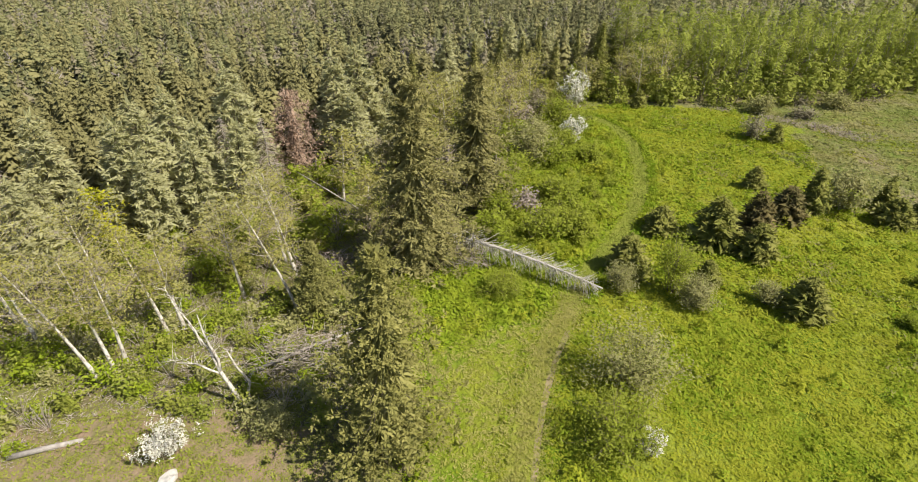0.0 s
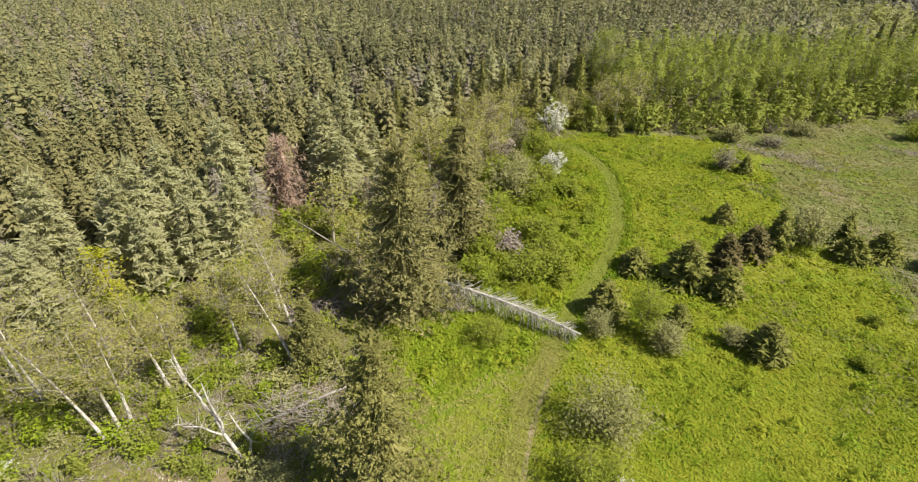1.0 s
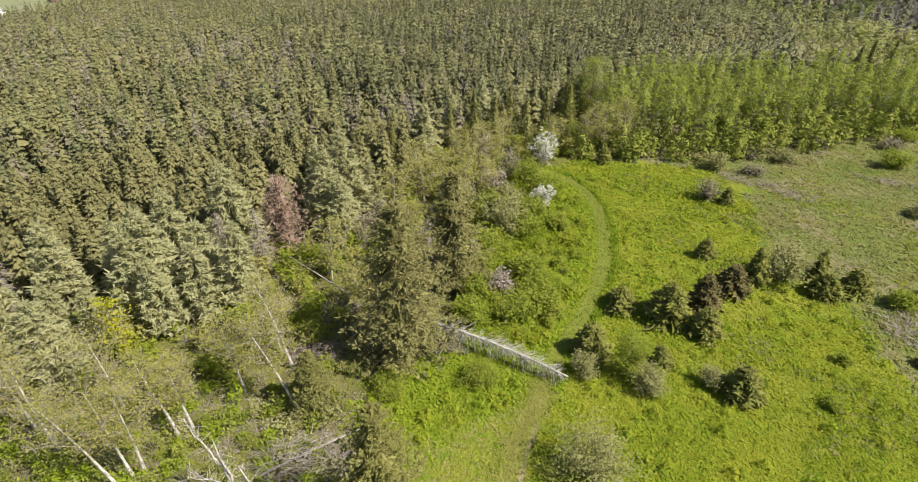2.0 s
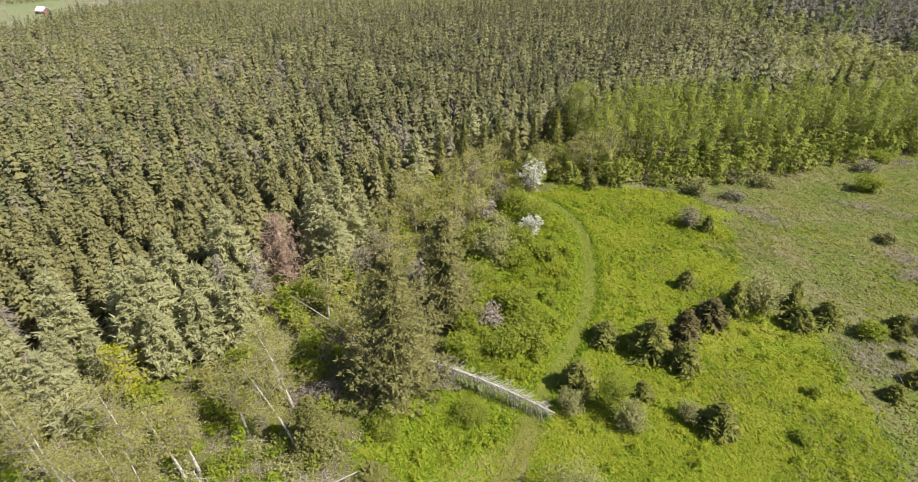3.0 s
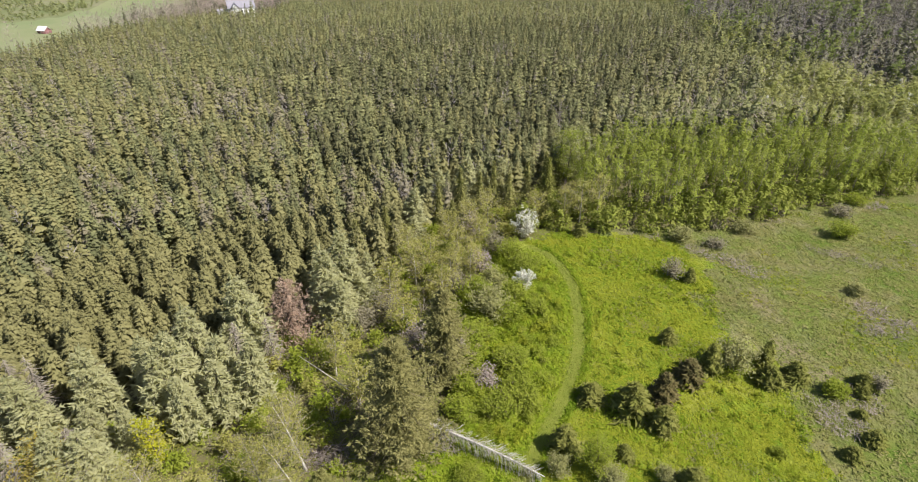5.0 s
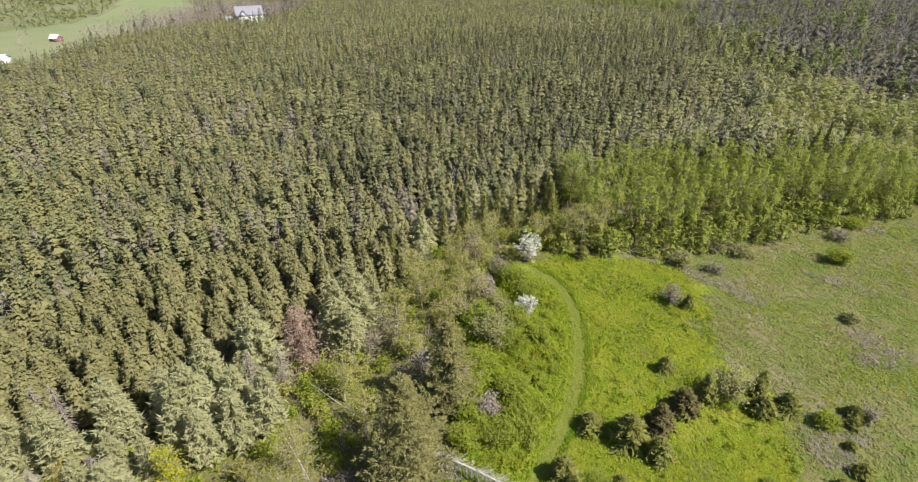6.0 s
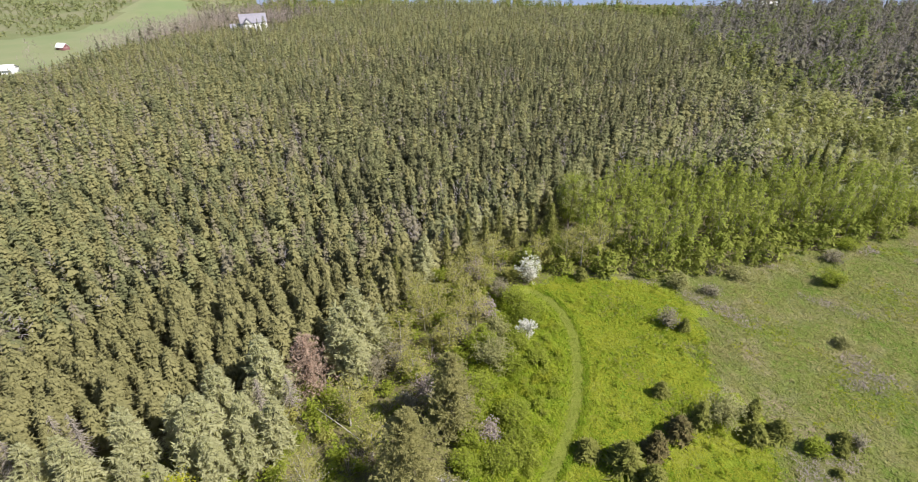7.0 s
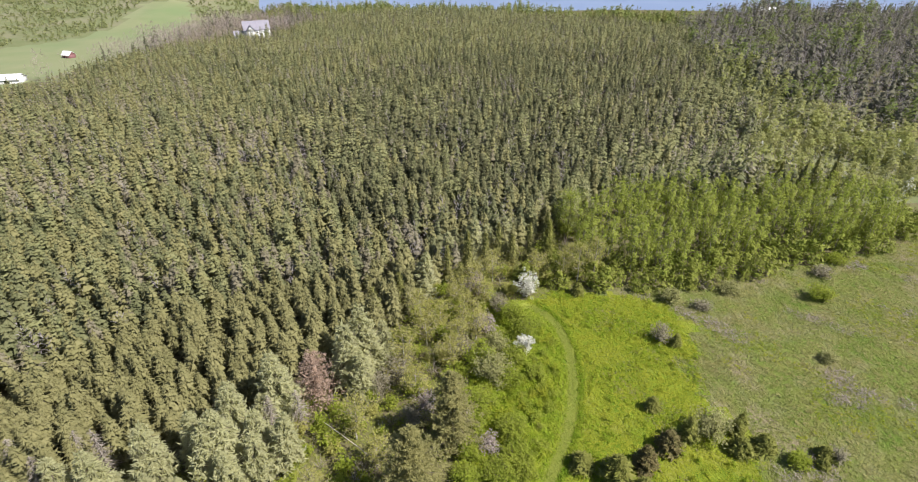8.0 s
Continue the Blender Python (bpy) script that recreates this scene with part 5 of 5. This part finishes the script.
g = rng_of(900)
LEFT_LUSH = [(-3, 8), (-3, 24), (-7, 31), (-6.5, 36.5), (-1, 38.5), (3, 45), (4, 60), (8, 70), (12, 82), (17, 83), (21, 80), (23, 76), (23.6, 68.5), (22, 60), (18, 49), (12.5, 40), (8.5, 33), (4.5, 24), (2.6, 8)]
NEAR_TURF = [(-3, 4), (-2.5, 28), (2, 31), (8.6, 33), (4.5, 24), (2.6, 4)]
X, Y = field(LEFT_LUSH, 0.36, g, 1.0, NEAR_TURF)
stuff("herbs", scatter_clumps(X, Y, g, 5, 0.3, 0.75, 0.8, True, 0.0, 0.4, True), HERB, "lush bright green herbs beside the track", "herbs")
X, Y = field(NEAR_TURF, 0.4, g, 1.0)
stuff("rough_grass", scatter_clumps(X, Y, g, 10, 0.18, 0.4, 0.3, True, 0.0, 0.2), GRASS, "straw-green rough grass beside the track", "grass")
X, Y = field(LUSH, 0.36, g, 1.05, LEFT_LUSH)
k = inside(X + edge_shift(X, Y), Y, LUSH)
X, Y = X[k], Y[k]
stuff("meadow_plants", scatter_clumps(X, Y, g, 5, 0.25, 0.7, 0.5, True, 0.0, 0.2, True), MEADOW, "thick bright green meadow plants", "meadow")
X, Y = field(LUSH, 0.46, g, 1.05, LEFT_LUSH, (5.0, 0.05))
stuff("herbs", scatter_clumps(X, Y, g, 6, 0.28, 0.7, 0.8, True, 0.0, 0.4, True), HERB, "taller deep green herb clumps in the meadow", "herbs")
HUMMOCK = [plume_crown(0.75, 0.8, 930 + i, 60, 0.02, 0.2, 0.6, 0.35, 0.3, 5) for i in range(4)]
gh = rng_of(935)
for poly, step, mt, lb in ((LUSH, 2.6, HERB, "knee-high deep green herb hummocks in the meadow"), (LUSH, 2.9, MEADOW, "knee-high yellow-green hummocks in the meadow"), (LEFT_LUSH, 1.9, MEADOW, "knee-high leafy shoots beside the track")):
    X, Y = grid_in(poly, step, gh)
    k = (track_gap(X, Y) > 2.0) & (Y > 8) & (wave(X, Y, 6.0) + 0.6 * wave(X, Y, 2.3) > -0.15) & ~inside(X, Y, NEAR_TURF)
    stuff("hummocks", scatter_mesh(HUMMOCK, X[k], Y[k], 0.5 + 0.9 * gh.rand(k.sum()), gh), mt, lb, "herbs")
X, Y = field([(30, 4), (46, 46), (36, 64), (34, 84), (60, 88), (100, 96), (126, 108), (160, 110), (120, 60), (70, 10)], 0.5, g, 1.4, LUSH)
stuff("dry_grass", scatter_clumps(X, Y, g, 6, 0.28, 0.5, 0.2, True, 0.0, 0.2), OLIVE, "olive and straw coloured rough grass", "grass")
X, Y = field([(40, 20), (46, 46), (36, 64), (36, 84), (60, 86), (100, 94), (120, 80), (90, 40)], 0.6, g, 1.4, LUSH, (7.0, 0.62))
stuff("dry_stalks", scatter_clumps(X, Y, g, 9, 0.5, 0.12, 1.0, True), PINKTWIG, "patches of mauve-grey dry stalks in the grass", "stalks")
X, Y = field([(36, 4), (43, 46), (36, 64), (36, 84), (60, 88), (100, 96), (140, 108), (120, 60), (70, 10)], 0.7, g, 1.4, LUSH, (9.0, 0.35))
stuff("meadow_plants", scatter_clumps(X, Y, g, 9, 0.2, 0.7, 0.5, True), MEADOW, "green patches in the rough grass", "meadow")
X, Y = field([(26, 20), (30, 46), (28, 64), (30, 84), (46, 86), (50, 66), (46, 40), (42, 20)], 0.6, g, 1.4, None, (5.0, 0.3))
stuff("dry_grass", scatter_clumps(X, Y, g, 9, 0.24, 0.5, 0.3, True), OLIVE, "olive rough grass creeping into the lush meadow", "grass")
gt = rng_of(901)
q = TRACK_LINE[gt.randint(2, 88, 9000)] + gt.normal(size=(9000, 2)) * 0.7
off = np.abs(np.sqrt(((q[:, None] - TRACK_LINE[None]) ** 2).sum(-1)).min(1) - 0.78) > 0.2
q = q[(q[:, 1] < 36) & (off | (q[:, 1] > 31) | (gt.rand(len(q)) < 0.55))]
stuff("track_grass", scatter_clumps(q[:, 0], q[:, 1], gt, 6, 0.16, 0.35, 0.9, True, -0.06), GRASS, "short worn grass along the track", "grass")
q = TRACK_LINE[gt.randint(28, 88, 6000)] + gt.normal(size=(6000, 2)) * 0.5
stuff("track_grass", scatter_clumps(q[:, 0], q[:, 1], gt, 6, 0.13, 0.5, 0.6, True, -0.05), TRACK_GREEN, "short green grass of the mown curve", "grass")
kq = gt.randint(28, 86, 900)
tq = unit(TRACK_LINE[kq + 1] - TRACK_LINE[kq - 1])
q = TRACK_LINE[kq] + np.stack([tq[:, 1], -tq[:, 0]], 1) * (1.2 + 0.2 * gt.normal(size=900))[:, None] + tq * gt.rand(900)[:, None]
stuff("herbs", scatter_clumps(q[:, 0], q[:, 1], gt, 10, 0.22, 0.6, 1.0, True, -0.1, 0.6), HERB, "tall uncut herbs along the outer edge of the mown curve", "herbs")
NEAR_EDGE = [(-52, 8), (-34, 10), (-22, 23), (-8, 22), (-7, 34), (-20, 37), (-52, 31)]
UNDER = [(-50, 6), (-3, 6), (-3, 24), (-7, 31), (-6.5, 36.5), (-1, 38.5), (3, 45), (4, 60), (10, 82), (20, 85), (34, 88), (44, 100), (36, 112), (8, 100), (-6, 82), (-17, 72), (-26, 60), (-36, 50), (-60, 44)]
X, Y = field(UNDER, 0.42, g, 1.4, None, (6.0, -0.9))
k = np.ones(len(X), bool)
for ex, ey, ea, eb in ((-21.0, 21.5, 2.8, 1.2), (-15.6, 18.8, 1.6, 1.1), (-18.4, 20.6, 2.2, 1.2)):
    k &= ((X - ex) / ea) ** 2 + ((Y - ey) / eb) ** 2 > 0.1 + 1.1 * g.rand(len(X))
X, Y = X[k], Y[k]
stuff("undergrowth", scatter_clumps(X, Y, g, 7, 0.2, 0.6, 0.9, True, 0.0, 0.35, True), UNDER_LEAF, "leafy green undergrowth at the forest edge", "undergrowth")
X, Y = field(NEAR_EDGE, 0.5, g)
stuff("litter", scatter_clumps(X, Y, g, 6, 0.3, 0.14, 0.0, True, -0.05, 0.12), DEADTWIG, "dead leaves and twigs on the floor of the glade", "litter")
for ex, ey, ea, eb in ((-21.0, 21.5, 2.8, 1.3), (-15.6, 18.8, 1.7, 1.2), (-18.4, 20.6, 2.2, 1.3)):
    qa, qr = g.rand(90) * 6.283, np.sqrt(g.rand(90))
    stuff("undergrowth", scatter_clumps(ex + ea * qr * np.cos(qa), ey + eb * qr * np.sin(qa), g, 8, 0.17, 0.6, 0.9, True, -0.05), UNDER_LEAF, "small green plants on the bare earth", "undergrowth")
BRUSH = [shrub(2.6, 1.6, 910 + i, stems=11, twigs=7, leaves=5, leaf=0.34, spread=0.13, tri=True) for i in range(4)]
for nm, mt, seed, step, lb in (("edge_bushes", BIRCH_LEAF, 915, 5.6, "olive-green young bushes at the forest edge"), ("edge_bushes", SHRUB_LEAF, 916, 4.2, "fresh green young bushes at the forest edge"), ("bare_bushes", DEADTWIG, 917, 5.0, "bare grey-brown young bushes at the forest edge"), ("bare_bushes", PINKTWIG, 918, 4.6, "bare mauve young bushes at the forest edge")):
    g5 = rng_of(seed)
    X, Y = grid_in([(-52, 30), (-34, 33), (-24, 36), (-14, 36), (-9, 36), (-9, 42), (-6, 52), (3, 56), (6, 68), (11, 86), (22, 88), (34, 96), (40, 112), (22, 102), (8, 98), (-6, 82), (-17, 68), (-26, 56), (-36, 46), (-56, 42)], step, g5)
    geo = scatter_mesh([t[0] if nm == "bare_bushes" else t[1] for t in BRUSH], X, Y, 0.6 + 0.7 * g5.rand(len(X)), g5)
    stuff(nm, geo, mt, lb, "bushes")

g6 = rng_of(920)
LOW = [shrub(1.2, 1.0, 921 + i, stems=9, twigs=6, leaves=5, leaf=0.2, spread=0.15, tri=True) for i in range(4)]
for nm, mt, step, lb in (("low_bushes", HERB, 3.0, "low deep green bushes under the birches"), ("low_bushes", UNDER_LEAF, 2.5, "low fresh green bushes under the birches"), ("low_bushes", WILLOW_LEAF, 3.3, "low grey-green bushes under the birches")):
    X, Y = grid_in(NEAR_EDGE, step, g6)
    stuff(nm, scatter_mesh([t[1] for t in LOW], X, Y, 0.6 + 0.8 * g6.rand(len(X)), g6), mt, lb, "bushes")
for nm, mt, step, lb in (("low_bushes", MEADOW, 2.4, "low deep green bushes beside the mown curve"), ("low_bushes", SHRUB_LEAF, 2.2, "low fresh green bushes beside the mown curve"), ("low_bushes", UNDER_LEAF, 5.0, "low dark bushes beside the mown curve")):
    X, Y = grid_in([(2, 43), (5, 60), (9, 71), (12, 80), (17, 81), (21, 77), (21.5, 68), (20, 61), (16, 50), (11, 41), (6, 38)], step, g6)
    k = track_gap(X, Y) > 2.2
    stuff(nm, scatter_mesh([t[1] for t in LOW], X[k], Y[k], 0.5 + 0.8 * g6.rand(k.sum()), g6), mt, lb, "bushes")
X, Y = grid_in(NEAR_EDGE, 4.5, g6)
stuff("bare_bushes", scatter_mesh([t[0] for t in BRUSH], X, Y, 0.5 + 0.4 * g6.rand(len(X)), g6), DEADTWIG, "thin bare grey bushes under the birches", "bushes")

# ---- far buildings ----
def box(x0, y0, z0, x1, y1, z1):
    V = np.array([(x, y, z) for x in (x0, x1) for y in (y0, y1) for z in (z0, z1)], float)
    Q = np.array([(0, 1, 3, 2), (4, 6, 7, 5), (0, 4, 5, 1), (2, 3, 7, 6), (0, 2, 6, 4), (1, 5, 7, 3)])
    return V, np.concatenate([Q[:, :3], Q[:, [0, 2, 3]]])


def gable(lx, ly, z0, rise, over=0.4, thick=0.2):
    """Pitched roof with its ridge along x, and the gable ends below it."""
    hx, hy = lx / 2 + over, ly / 2 + over
    V = []
    for x in (-hx, hx):
        V += [(x, -hy, z0 - over * rise / (ly / 2)), (x, 0, z0 + rise), (x, hy, z0 - over * rise / (ly / 2)), (x, hy, z0 - over * rise / (ly / 2) + thick), (x, 0, z0 + rise + thick), (x, -hy, z0 - over * rise / (ly / 2) + thick)]
    T = []
    for i in range(6):
        j = (i + 1) % 6
        T += [(i, j, j + 6), (i, j + 6, i + 6)]
    for o in (0, 6):
        T += [(o, o + 1, o + 4), (o, o + 4, o + 5), (o + 1, o + 2, o + 3), (o + 1, o + 3, o + 4)]
    G = []
    for s in (-1, 1):
        G.append((np.array([(s * lx / 2, -ly / 2, z0 - 0.01), (s * lx / 2, ly / 2, z0 - 0.01), (s * lx / 2, 0, z0 + rise - 0.02), (s * (lx / 2 - 0.15), -ly / 2, z0 - 0.01), (s * (lx / 2 - 0.15), ly / 2, z0 - 0.01), (s * (lx / 2 - 0.15), 0, z0 + rise - 0.02)]), np.array([(0, 1, 2), (5, 4, 3), (0, 3, 4), (0, 4, 1), (1, 4, 5), (1, 5, 2), (2, 5, 3), (2, 3, 0)])))
    return (np.array(V, float), np.array(T)), join(G)


def building(name, label, x, y, turn, lx, ly, h, rise, wall, roof, windows, size=1.0):
    ob = thing(name, label, "building", x, y, turn=turn, size=size)
    r, ends = gable(lx, ly, h, rise)
    part("wall", join([box(-lx / 2, -ly / 2, -1.0, lx / 2, ly / 2, h), ends]), wall, ob)
    part("roof", r, roof, ob)
    for wx_, wz, ww, wh in windows:
        win = part("window", box(wx_ - ww / 2, -ly / 2 - 0.06, wz, wx_ + ww / 2, -ly / 2 - 0.02, wz + wh), WHITEPAINT, ob)
        part("pane", box(wx_ - ww / 2 + 0.1, -ly / 2 - 0.09, wz + 0.1, wx_ + ww / 2 - 0.1, -ly / 2 - 0.065, wz + wh - 0.1), GLASSDARK, win)
    return ob


building("house", "white two-storey house with a grey roof behind trees", -127, 424, 20, 18, 10, 6.6, 5.2, WHITEPAINT, ROOFGREY, [(-6, 1, 1.6, 1.6), (-2, 1, 1.6, 1.6), (2.5, 0.2, 1.4, 2.2), (6, 1, 1.6, 1.6), (-5, 3.8, 1.4, 1.4), (0, 3.8, 1.4, 1.4), (5, 3.8, 1.4, 1.4)])
front_roof, front_ends = gable(9.0, 6.5, 6.0, 3.6)
for ob in [o for o in bpy.data.objects if o.name == "house"]:
    swap = lambda geo: (geo[0][:, [1, 0, 2]] + np.array([-4.5, -3.4, 0.0]), geo[1])
    part("wall", join([box(-7.6, -7.7, -1.0, -1.4, -4.6, 6.0), swap(front_ends)]), WHITEPAINT, ob)
    part("roof", swap(front_roof), ROOFGREY, ob)
building("garage", "low white wing beside the white house", -138, 419, 20, 8, 7, 3.0, 2.6, WHITEPAINT, ROOFGREY, [(-1.5, 0.1, 2.6, 2.2), (2, 0.1, 2.0, 2.2)])
building("shed", "small dull red shed with a pale roof in the hay field", -226, 358, -20, 6.0, 4.4, 2.0, 1.9, REDPAINT, WHITEROOF, [(-1, 0.1, 1.0, 1.9), (1.4, 1.0, 0.9, 0.8)])
building("barn", "long low building with a white sheet roof", -222, 291, 8, 20, 8, 2.2, 2.0, WHITEPAINT, WHITEROOF, [(-7, 1.2, 1.2, 1.0), (-2, 1.2, 1.2, 1.0), (4, 0.1, 2.4, 2.4)])
building("house", "white house among bare trees by the shore", 292, 480, -12, 12, 8, 5.4, 3.0, WHITEPAINT, WHITEROOF, [(-3.5, 1, 1.4, 1.4), (0, 0.2, 1.2, 2.1), (3.5, 1, 1.4, 1.4), (-3, 3.4, 1.2, 1.2), (3, 3.4, 1.2, 1.2)])
